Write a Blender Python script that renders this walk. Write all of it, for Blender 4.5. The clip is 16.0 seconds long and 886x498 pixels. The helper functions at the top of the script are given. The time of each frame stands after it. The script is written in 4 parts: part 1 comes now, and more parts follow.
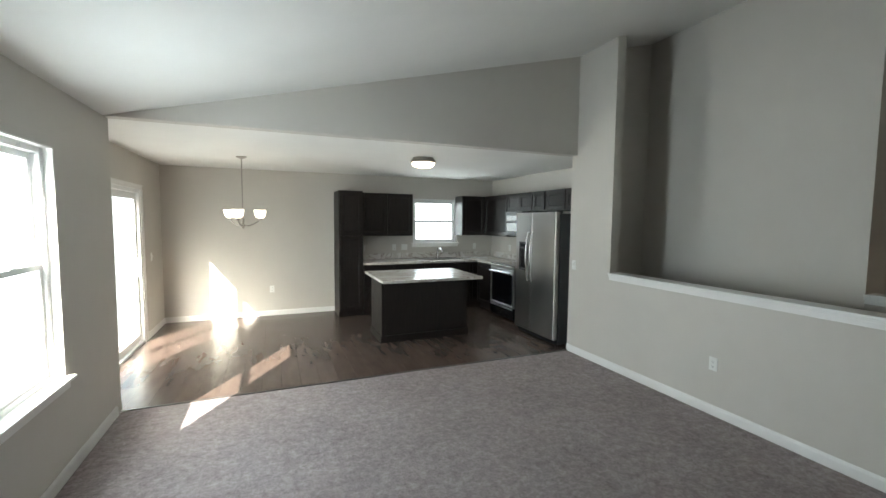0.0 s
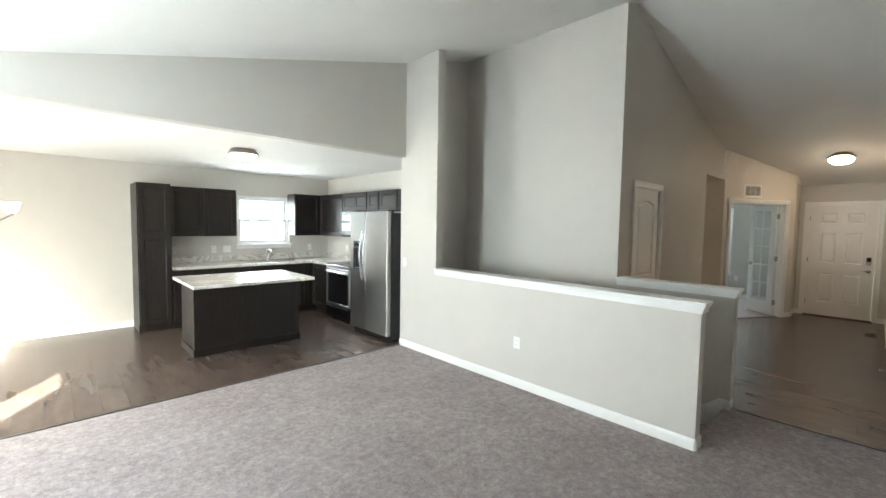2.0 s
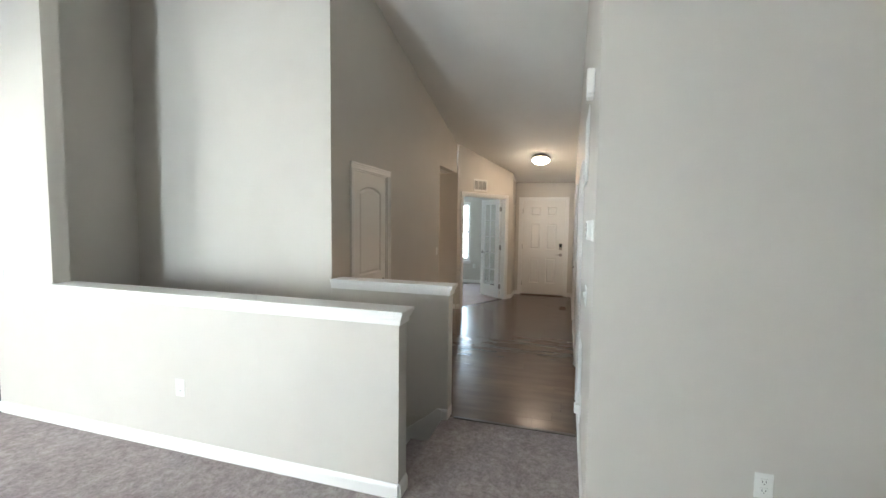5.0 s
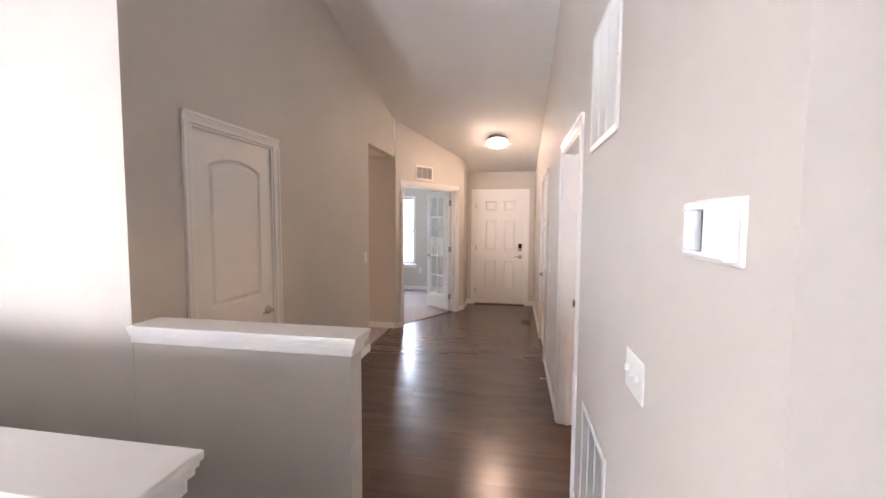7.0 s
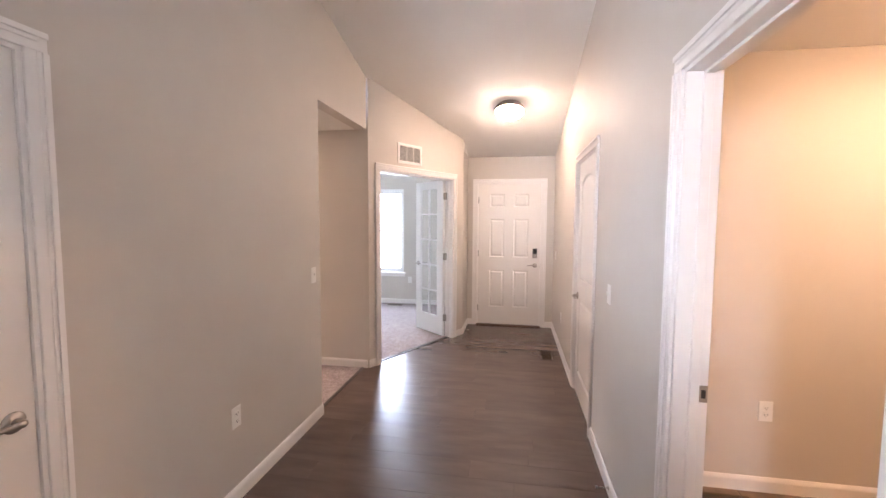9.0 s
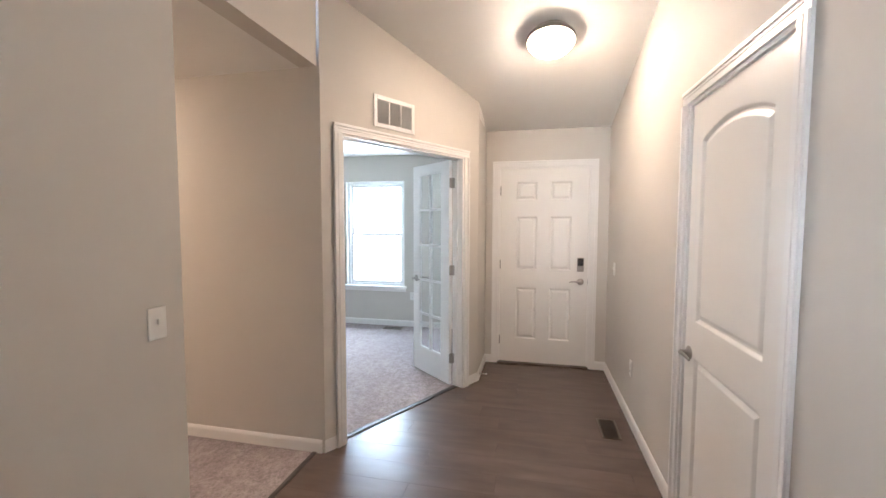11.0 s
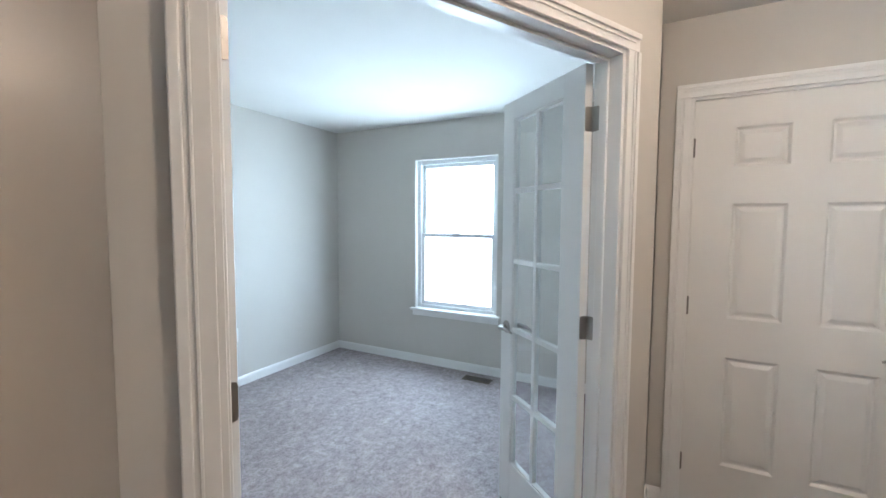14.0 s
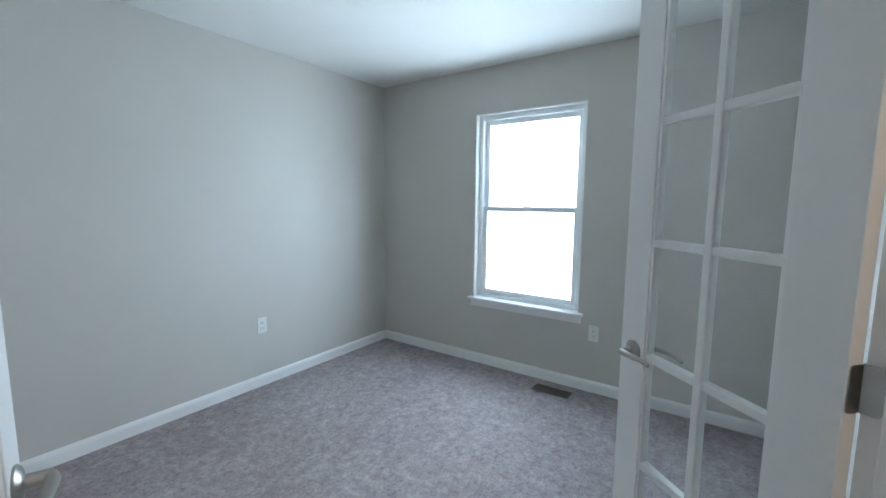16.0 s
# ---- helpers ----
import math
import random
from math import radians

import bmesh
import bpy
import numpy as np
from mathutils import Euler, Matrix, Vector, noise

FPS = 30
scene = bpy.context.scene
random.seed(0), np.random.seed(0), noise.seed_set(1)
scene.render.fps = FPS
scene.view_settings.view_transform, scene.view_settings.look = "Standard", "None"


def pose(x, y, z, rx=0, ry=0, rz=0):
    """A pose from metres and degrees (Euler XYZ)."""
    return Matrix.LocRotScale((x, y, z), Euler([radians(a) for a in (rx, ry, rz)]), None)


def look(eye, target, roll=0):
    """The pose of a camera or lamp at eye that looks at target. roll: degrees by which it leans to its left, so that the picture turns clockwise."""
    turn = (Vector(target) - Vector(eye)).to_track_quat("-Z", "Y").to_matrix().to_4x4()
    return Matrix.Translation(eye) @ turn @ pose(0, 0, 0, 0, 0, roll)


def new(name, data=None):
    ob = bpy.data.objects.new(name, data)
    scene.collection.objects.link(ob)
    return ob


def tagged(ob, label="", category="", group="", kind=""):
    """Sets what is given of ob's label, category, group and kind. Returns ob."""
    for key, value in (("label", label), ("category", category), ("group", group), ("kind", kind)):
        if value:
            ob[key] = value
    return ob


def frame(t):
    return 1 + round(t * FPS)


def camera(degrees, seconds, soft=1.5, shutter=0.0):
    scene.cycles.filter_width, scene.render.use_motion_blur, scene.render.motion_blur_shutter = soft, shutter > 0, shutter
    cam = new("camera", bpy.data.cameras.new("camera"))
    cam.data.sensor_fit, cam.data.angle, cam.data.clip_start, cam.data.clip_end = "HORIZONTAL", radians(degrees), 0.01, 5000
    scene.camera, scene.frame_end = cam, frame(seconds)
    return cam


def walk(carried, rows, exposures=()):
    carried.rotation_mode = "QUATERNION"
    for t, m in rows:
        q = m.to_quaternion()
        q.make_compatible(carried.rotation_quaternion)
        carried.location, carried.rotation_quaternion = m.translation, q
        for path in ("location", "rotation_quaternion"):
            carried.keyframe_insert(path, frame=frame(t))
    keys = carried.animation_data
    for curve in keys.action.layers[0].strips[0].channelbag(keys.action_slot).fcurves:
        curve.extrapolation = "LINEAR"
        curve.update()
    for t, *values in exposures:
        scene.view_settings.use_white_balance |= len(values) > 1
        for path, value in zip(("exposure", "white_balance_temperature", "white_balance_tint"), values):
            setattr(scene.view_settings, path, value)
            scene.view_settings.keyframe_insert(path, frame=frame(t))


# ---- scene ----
cam = camera(94.15, 16.0)
PATH = [
    (0, (-0.273, 0.229, 1.642), (0.487, 2.073, 1.501), 0.5),
    (0.5, (-0.2, 0.191, 1.628), (0.7, 1.972, 1.494), 0.6),
    (1, (-0.207, 0.184, 1.601), (0.867, 1.867, 1.477), 0.7),
    (1.5, (-0.159, 0.151, 1.594), (1.072, 1.723, 1.475), 0.8),
    (2, (-0.125, 0.126, 1.593), (1.249, 1.574, 1.474), 0.9),
    (2.5, (-0.063, 0.103, 1.588), (1.439, 1.418, 1.47), 0.9),
    (3, (0.042, 0.068, 1.597), (1.652, 1.249, 1.477), 0.7),
    (3.5, (0.221, 0.03, 1.585), (1.919, 1.079, 1.466), 0.7),
    (4, (0.435, 0.015, 1.58), (2.217, 0.915, 1.46), 0.8),
    (4.5, (0.749, 0.036, 1.576), (2.608, 0.762, 1.448), 0.8),
    (5, (1.103, 0.079, 1.564), (3.014, 0.655, 1.433), 0.7),
    (7.5, (3.001, 0.347, 1.537), (4.967, 0.689, 1.399), 0.3),
    (8, (3.408, 0.4, 1.529), (5.373, 0.742, 1.392), 0.3),
    (8.5, (3.805, 0.465, 1.533), (5.772, 0.802, 1.397), 0.3),
    (9, (4.225, 0.515, 1.536), (6.191, 0.851, 1.394), 0.3),
    (11.5, (6.237, 0.699, 1.469), (8.176, 1.174, 1.35), 0.2),
    (12, (6.59, 0.735, 1.475), (8.514, 1.267, 1.355), 0.3),
    (12.5, (6.942, 0.801, 1.463), (8.836, 1.434, 1.343), 0.3),
    (13, (7.269, 0.903, 1.456), (9.13, 1.627, 1.337), 0.5),
    (13.5, (7.581, 1.019, 1.464), (9.399, 1.843, 1.338), 0.4),
    (14, (7.862, 1.157, 1.456), (9.631, 2.082, 1.325), 0.3),
    (14.5, (8.09, 1.289, 1.444), (9.843, 2.242, 1.309), 0.0),
    (15, (8.263, 1.411, 1.429), (9.966, 2.449, 1.28), 0.3),
    (15.5, (8.397, 1.534, 1.406), (10.045, 2.653, 1.224), 0.3),
    (16, (8.489, 1.597, 1.384), (10.115, 2.739, 1.151), 0.4),
]
# seconds, stops, kelvin, tint
EXPOSURES = [(0.0, 2.5, 6550, 5), (1.0, 3.15, 6600, 5), (1.5, 3.5, 6650, 6), (2.5, 3.95, 6600, 5), (3.5, 4.1, 6550, 5), (5.0, 4.15, 6500, 8), (7.5, 4.85, 6850, 27), (9.0, 5.08, 6550, 26),
             (11.5, 4.85, 6050, 12), (12.5, 4.8, 5800, 10), (13.5, 4.6, 5750, 9), (14.5, 4.28, 5750, 9), (16.0, 3.9, 5850, 9)]
walk(cam, [(t, look(eye, target, roll)) for t, eye, target, roll in PATH], EXPOSURES)

# ---- light ----
SUN_AZ = Vector((0.590, 1.020, -0.775)).normalized()      # the way the sunlight travels
world = bpy.data.worlds.new("world")
scene.world = world
world.use_nodes = True
wn = world.node_tree
sky = wn.nodes.new("ShaderNodeTexSky")
sky.sky_type, sky.sun_disc = "NISHITA", False
sky.sun_elevation, sky.sun_rotation = math.asin(-SUN_AZ.z), math.atan2(-SUN_AZ.x, -SUN_AZ.y)
wn.links.new(sky.outputs["Color"], wn.nodes["Background"].inputs["Color"])
wn.nodes["Background"].inputs["Strength"].default_value = 0.05
sun = new("sun", bpy.data.lights.new("sun", "SUN"))
sun.data.energy, sun.data.angle, sun.data.color = 5.0, radians(0.5), (1.0, 0.94, 0.84)
sun.matrix_world = look((0, 0, 8), Vector((0, 0, 8)) + SUN_AZ)


def area(name, where, target, w, h, watts, colour=(1, 1, 1)):
    ob = new(name, bpy.data.lights.new(name, "AREA"))
    ob.data.shape, ob.data.size, ob.data.size_y, ob.data.energy, ob.data.color = "RECTANGLE", w, h, watts, colour
    ob.matrix_world = look(where, target)
    return ob


DAY = (0.86, 0.94, 1.0)
WARM = (1.0, 0.78, 0.58)
area("daylight_living", (-1.64, 3.08, 1.34), (0, 3.08, 1.34), 0.80, 1.44, 10.0, (0.80, 0.91, 1.0))
area("daylight_patio", (-2.005, 5.75, 1.0), (0, 5.75, 1.0), 1.84, 2.0, 7.0, DAY)
area("daylight_kitchen", (2.65, 7.865, 1.61), (2.65, 0, 1.61), 0.90, 0.86, 3.6, DAY)
area("daylight_office", (11.615, 2.92, 1.32), (0, 2.92, 1.32), 0.92, 1.55, 3.5, (0.72, 0.88, 1.0))



# ---- materials ----
def tree(name, rough=0.5, metal=0.0):
    m = bpy.data.materials.new(name)
    m.use_nodes = True
    b = m.node_tree.nodes["Principled BSDF"]
    b.inputs["Roughness"].default_value, b.inputs["Metallic"].default_value = rough, metal
    return m, m.node_tree, b


def nz(t, scale, detail=4.0, rough=0.6, stretch=None, space="Object"):
    """A noise in metres, stretched where wanted."""
    co = t.nodes.new("ShaderNodeTexCoord") if space == "Object" else t.nodes.new("ShaderNodeNewGeometry")
    out = co.outputs["Object"] if space == "Object" else co.outputs["Position"]
    if stretch:
        mp = t.nodes.new("ShaderNodeMapping")
        mp.inputs["Scale"].default_value = stretch
        t.links.new(out, mp.inputs["Vector"])
        out = mp.outputs["Vector"]
    n = t.nodes.new("ShaderNodeTexNoise")
    n.inputs["Scale"].default_value, n.inputs["Detail"].default_value, n.inputs["Roughness"].default_value = scale, detail, rough
    t.links.new(out, n.inputs["Vector"])
    return n.outputs["Fac"]


def ramp(t, fac, stops):
    r = t.nodes.new("ShaderNodeValToRGB")
    el = r.color_ramp.elements
    while len(el) < len(stops):
        el.new(0.5)
    for e, (p, c) in zip(el, stops):
        e.position, e.color = p, (*c, 1)
    t.links.new(fac, r.inputs["Fac"])
    return r.outputs["Color"]


def mixc(t, fac, a, b, mode="MIX"):
    n = t.nodes.new("ShaderNodeMix")
    n.data_type, n.blend_type = "RGBA", mode
    for sock, v in ((n.inputs[0], fac), (n.inputs[6], a), (n.inputs[7], b)):
        if hasattr(v, "links"):
            t.links.new(v, sock)
        elif isinstance(v, tuple):
            sock.default_value = (*v, 1)
        else:
            sock.default_value = v
    return n.outputs[2]


def bump(t, b, height, strength=0.2, dist=0.002):
    n = t.nodes.new("ShaderNodeBump")
    n.inputs["Strength"].default_value, n.inputs["Distance"].default_value = strength, dist
    t.links.new(height, n.inputs["Height"])
    t.links.new(n.outputs["Normal"], b.inputs["Normal"])


def rrange(t, b, fac, lo, hi):
    n = t.nodes.new("ShaderNodeMapRange")
    n.inputs["To Min"].default_value, n.inputs["To Max"].default_value = lo, hi
    t.links.new(fac, n.inputs["Value"])
    t.links.new(n.outputs["Result"], b.inputs["Roughness"])


def painted(name, c, rough, grain=160.0, strength=0.08, vary=0.03):
    """Rolled paint: a fine stipple and faint large patches."""
    m, t, b = tree(name, rough)
    lo, hi = tuple(v * (1 - vary) for v in c), tuple(min(v * (1 + vary), 0.95) for v in c)
    t.links.new(ramp(t, nz(t, 1.1, 3, space="World"), [(0.3, lo), (0.7, hi)]), b.inputs["Base Color"])
    rrange(t, b, nz(t, 6, 3, space="World"), rough - 0.06, rough + 0.06)
    bump(t, b, nz(t, grain, 3, space="World"), strength, 0.0015)
    return m


WALL = painted("wall_paint", (0.575, 0.545, 0.50), 0.62, 130, 0.12)
CEIL = painted("ceiling_paint", (0.80, 0.79, 0.76), 0.85, 90, 0.22)
TRIM = painted("trim_paint", (0.80, 0.79, 0.77), 0.32, 60, 0.03, 0.012)
DOOR = painted("door_paint", (0.78, 0.765, 0.735), 0.34, 70, 0.05, 0.012)
PLASTIC = painted("white_plastic", (0.78, 0.78, 0.75), 0.35, 200, 0.01, 0.01)
VINYL = painted("white_vinyl", (0.82, 0.83, 0.83), 0.30, 80, 0.02, 0.01)


def carpet_mat(name, dark, light):
    m, t, b = tree(name, 0.97)
    fine = nz(t, 260, 2, 0.7, space="World")
    fleck = nz(t, 58, 3, 0.7, space="World")
    tuft = nz(t, 21, 6, 0.72, space="World")
    blotch = nz(t, 7.5, 4, 0.6, space="World")
    big = nz(t, 1.6, 3, 0.55, space="World")
    c = ramp(t, tuft, [(0.36, dark), (0.52, tuple((p + q) / 2 for p, q in zip(dark, light))), (0.66, light)])
    c = mixc(t, 0.8, c, ramp(t, fine, [(0.32, (0.66, 0.65, 0.65)), (0.58, (1.0, 1.0, 1.0))]), "MULTIPLY")
    c = mixc(t, 0.8, c, ramp(t, fleck, [(0.34, (0.72, 0.70, 0.70)), (0.54, (1.0, 1.0, 1.0))]), "MULTIPLY")
    c = mixc(t, 0.9, c, ramp(t, blotch, [(0.36, (0.84, 0.83, 0.84)), (0.62, (1.0, 1.0, 1.0))]), "MULTIPLY")
    c = mixc(t, 0.9, c, ramp(t, big, [(0.36, (0.88, 0.87, 0.87)), (0.62, (1.0, 1.0, 1.0))]), "MULTIPLY")
    t.links.new(c, b.inputs["Base Color"])
    b.inputs["Specular IOR Level"].default_value = 0.1
    b.inputs["Sheen Weight"].default_value = 0.0
    b.inputs["Sheen Roughness"].default_value = 0.6
    h = mixc(t, 0.5, mixc(t, 0.5, fine, fleck), tuft)
    bump(t, b, h, 0.8, 0.010)
    return m


CARPET = carpet_mat("taupe_carpet", (0.36, 0.314, 0.314), (0.56, 0.502, 0.500))


def plank_mat():
    m, t, b = tree("grey_brown_vinyl_plank", 0.3)
    info = t.nodes.new("ShaderNodeObjectInfo")
    mp = t.nodes.new("ShaderNodeMapping")
    co = t.nodes.new("ShaderNodeTexCoord")
    t.links.new(co.outputs["Object"], mp.inputs["Vector"])
    add = t.nodes.new("ShaderNodeVectorMath")
    add.operation = "SCALE"
    add.inputs[0].default_value = (3.1, 7.7, 5.3)
    t.links.new(info.outputs["Random"], add.inputs["Scale"])
    t.links.new(add.outputs["Vector"], mp.inputs["Location"])
    mp.inputs["Scale"].default_value = (3.0, 0.7, 1.0)
    g = t.nodes.new("ShaderNodeTexNoise")
    g.inputs["Scale"].default_value, g.inputs["Detail"].default_value, g.inputs["Distortion"].default_value = 4.0, 3.0, 0.1
    t.links.new(mp.outputs["Vector"], g.inputs["Vector"])
    grain = ramp(t, g.outputs["Fac"], [(0.24, (0.096, 0.068, 0.057)), (0.5, (0.116, 0.084, 0.070)), (0.78, (0.138, 0.103, 0.088))])
    tone = ramp(t, info.outputs["Random"], [(0.0, (0.85, 0.84, 0.84)), (0.5, (0.94, 0.93, 0.93)), (1.0, (1.0, 1.0, 1.0))])
    c = mixc(t, 1.0, grain, tone, "MULTIPLY")
    t.links.new(c, b.inputs["Base Color"])
    rrange(t, b, nz(t, 3, 2), 0.20, 0.28)
    return m


PLANK = plank_mat()


def espresso_mat():
    m, t, b = tree("espresso_stained_wood", 0.34)
    g = nz(t, 5, 6, 0.6, (10.0, 10.0, 0.8))
    t.links.new(ramp(t, g, [(0.3, (0.009, 0.0065, 0.006)), (0.7, (0.018, 0.013, 0.0115))]), b.inputs["Base Color"])
    rrange(t, b, nz(t, 9, 3), 0.34, 0.50)
    b.inputs["Specular IOR Level"].default_value = 0.35
    bump(t, b, g, 0.08, 0.001)
    return m


ESPRESSO = espresso_mat()


def laminate_mat():
    m, t, b = tree("marbled_laminate", 0.25)
    v = t.nodes.new("ShaderNodeTexNoise")
    v.inputs["Scale"].default_value, v.inputs["Detail"].default_value, v.inputs["Distortion"].default_value = 2.4, 8, 1.8
    co = t.nodes.new("ShaderNodeNewGeometry")
    t.links.new(co.outputs["Position"], v.inputs["Vector"])
    c = ramp(t, v.outputs["Fac"], [(0.35, (0.60, 0.56, 0.52)), (0.47, (0.72, 0.70, 0.66)), (0.5, (0.42, 0.36, 0.31)), (0.53, (0.74, 0.72, 0.69)), (0.8, (0.80, 0.78, 0.75))])
    t.links.new(mixc(t, 0.35, c, ramp(t, nz(t, 60, 3, space="World"), [(0.35, (0.7, 0.68, 0.66)), (0.65, (1, 1, 1))]), "MULTIPLY"), b.inputs["Base Color"])
    rrange(t, b, nz(t, 20, 3, space="World"), 0.18, 0.30)
    return m


LAMINATE = laminate_mat()


def steel_mat(name, c, lo, hi, stretch):
    m, t, b = tree(name, lo, 1.0)
    g = nz(t, 30, 4, 0.6, stretch)
    t.links.new(ramp(t, g, [(0.3, tuple(v * 0.9 for v in c)), (0.7, c)]), b.inputs["Base Color"])
    rrange(t, b, g, lo, hi)
    bump(t, b, g, 0.03, 0.0005)
    return m


STEEL = steel_mat("brushed_stainless", (0.70, 0.69, 0.675), 0.24, 0.38, (0.4, 0.4, 14.0))
NICKEL = steel_mat("satin_nickel", (0.40, 0.375, 0.345), 0.26, 0.38, (1.0, 1.0, 1.0))
CHROME = steel_mat("chrome", (0.75, 0.75, 0.75), 0.08, 0.14, (1.0, 1.0, 1.0))


def plain(name, c, rough=0.4, metal=0.0, vary=0.12, scale=30.0):
    m, t, b = tree(name, rough, metal)
    t.links.new(ramp(t, nz(t, scale, 3), [(0.3, tuple(v * (1 - vary) for v in c)), (0.7, c)]), b.inputs["Base Color"])
    rrange(t, b, nz(t, scale * 2, 3), max(rough - 0.05, 0.02), rough + 0.05)
    return m


HINGE = plain("worn_satin_hinge", (0.24, 0.225, 0.205), 0.45, 0.25)
BLACK = plain("black_plastic", (0.016, 0.016, 0.017), 0.35)
GLOSSBLACK = plain("black_glass", (0.010, 0.010, 0.012), 0.06)
FRIDGE_SIDE = plain("dark_grey_enamel", (0.085, 0.085, 0.088), 0.42)
SLOT = plain("dark_slot", (0.03, 0.03, 0.03), 0.6)
BRONZE = plain("brown_metal_register", (0.11, 0.080, 0.055), 0.45, 0.6)
SCREEN = plain("dark_lcd", (0.045, 0.050, 0.052), 0.12)
RUBBER = plain("white_rubber", (0.6, 0.6, 0.58), 0.6)
THRESH = plain("bronze_threshold", (0.10, 0.075, 0.055), 0.4, 0.7)
STRIP = plain("aluminium_transition_strip", (0.055, 0.045, 0.040), 0.5, 0.0)
GRILLE = painted("white_enamel_grille", (0.78, 0.775, 0.75), 0.4, 100, 0.02, 0.01)
DUCT = plain("grille_gap_grey", (0.11, 0.11, 0.11), 0.9)
GROUND = plain("dry_lawn", (0.11, 0.125, 0.055), 0.95, 0.0, 0.4, 6.0)
SIDING = painted("vinyl_siding", (0.55, 0.53, 0.49), 0.6, 20, 0.1, 0.05)
ROOFING = plain("grey_shingle", (0.07, 0.068, 0.066), 0.9, 0.0, 0.4, 25.0)


def glass_mat():
    m, t, b = tree("clear_glass", 0.02)
    b.inputs["Transmission Weight"].default_value = 1.0
    b.inputs["IOR"].default_value = 1.45
    b.inputs["Base Color"].default_value = (0.96, 0.98, 0.98, 1)
    return m


GLASS = glass_mat()


def lit_glass(name, colour, strength):
    m, t, b = tree(name, 0.35)
    t.links.new(ramp(t, nz(t, 9, 4), [(0.3, (0.80, 0.76, 0.70)), (0.7, (0.88, 0.86, 0.82))]), b.inputs["Base Color"])
    b.inputs["Emission Color"].default_value = (*colour, 1)
    b.inputs["Emission Strength"].default_value = strength
    return m


LAMP_GLASS = lit_glass("lit_alabaster_glass", (1.0, 0.77, 0.57), 4.4)
PASSAGE_GLASS = lit_glass("lit_passage_glass", (1.0, 0.75, 0.55), 5.0)
BATH_GLASS = lit_glass("lit_amber_glass", (1.0, 0.62, 0.34), 5.0)
KITCHEN_GLASS = lit_glass("lit_cream_glass", (1.0, 0.80, 0.58), 1.6)
SHADE_GLASS = lit_glass("lit_frosted_shade", (1.0, 0.90, 0.74), 0.7)


# ---- mesh helpers ----
def part(name, bm, material, parent=None, label="", smooth=False):
    me = bpy.data.meshes.new(name)
    bmesh.ops.recalc_face_normals(bm, faces=bm.faces)
    if smooth:
        for f in bm.faces:
            f.smooth = True
        for e in bm.edges:
            if len(e.link_faces) == 2 and e.calc_face_angle(0) > radians(38):
                e.smooth = False
    bm.to_mesh(me)
    bm.free()
    me.materials.append(material)
    ob = new(name, me)
    if parent:
        ob.parent = parent
    if label:
        ob["label"] = label
    return ob


def thing(name, m, label, category, group="", kind=""):
    ob = new(name)
    ob.empty_display_size = 0.1
    ob.matrix_basis = m
    return tagged(ob, label, category, group, kind)


def box(bm, x0, x1, y0, y1, z0, z1, bev=0.0, seg=2):
    v = [bm.verts.new((x, y, z)) for x in (x0, x1) for y in (y0, y1) for z in (z0, z1)]
    fs = [bm.faces.new([v[i] for i in f]) for f in ((0, 1, 3, 2), (4, 6, 7, 5), (0, 4, 5, 1), (2, 3, 7, 6), (0, 2, 6, 4), (1, 5, 7, 3))]
    if bev:
        es = list({e for f in fs for e in f.edges})
        bmesh.ops.bevel(bm, geom=es, offset=bev, segments=seg, profile=0.5, affect="EDGES")
    return bm


def B(x0, x1, y0, y1, z0, z1, bev=0.0, seg=2):
    return box(bmesh.new(), x0, x1, y0, y1, z0, z1, bev, seg)


def prism(bm, pts, z0, z1):
    """A prism over a plan; z0 and z1 are heights or functions of x and y."""
    lo = [bm.verts.new((x, y, z0(x, y) if callable(z0) else z0)) for x, y in pts]
    hi = [bm.verts.new((x, y, z1(x, y) if callable(z1) else z1)) for x, y in pts]
    n = len(pts)
    bm.faces.new(lo), bm.faces.new(hi)
    for i in range(n):
        bm.faces.new((lo[i], lo[(i + 1) % n], hi[(i + 1) % n], hi[i]))
    return bm


def slab_uw(bm, pts, y0, y1):
    """A prism over an outline in x and z, from depth y0 to y1."""
    a = [bm.verts.new((x, y0, z)) for x, z in pts]
    b = [bm.verts.new((x, y1, z)) for x, z in pts]
    n = len(pts)
    bm.faces.new(a), bm.faces.new(b)
    for i in range(n):
        bm.faces.new((a[i], a[(i + 1) % n], b[(i + 1) % n], b[i]))
    return bm


def cyl(bm, p0, p1, r0, r1=None, seg=16):
    p0, p1 = Vector(p0), Vector(p1)
    q = (p1 - p0).to_track_quat("Z", "Y")
    r1 = r0 if r1 is None else r1
    ring = lambda p, r: [bm.verts.new(p + q @ Vector((r * math.cos(a), r * math.sin(a), 0))) for a in (2 * math.pi * i / seg for i in range(seg))]
    a, b = ring(p0, r0), ring(p1, r1)
    bm.faces.new(a), bm.faces.new(b)
    for i in range(seg):
        bm.faces.new((a[i], a[(i + 1) % seg], b[(i + 1) % seg], b[i]))
    return bm


def lathe(bm, prof, c=(0, 0, 0), seg=28, q=None):
    """A turned shape: prof lists radius and height."""
    c = Vector(c)
    rings = []
    for r, z in prof:
        pts = [Vector((r * math.cos(a), r * math.sin(a), z)) for a in (2 * math.pi * i / seg for i in range(seg))]
        rings.append([bm.verts.new(c + (q @ p if q else p)) for p in pts])
    for a, b in zip(rings, rings[1:]):
        for i in range(seg):
            bm.faces.new((a[i], a[(i + 1) % seg], b[(i + 1) % seg], b[i]))
    bm.faces.new(rings[0]), bm.faces.new(rings[-1])
    return bm


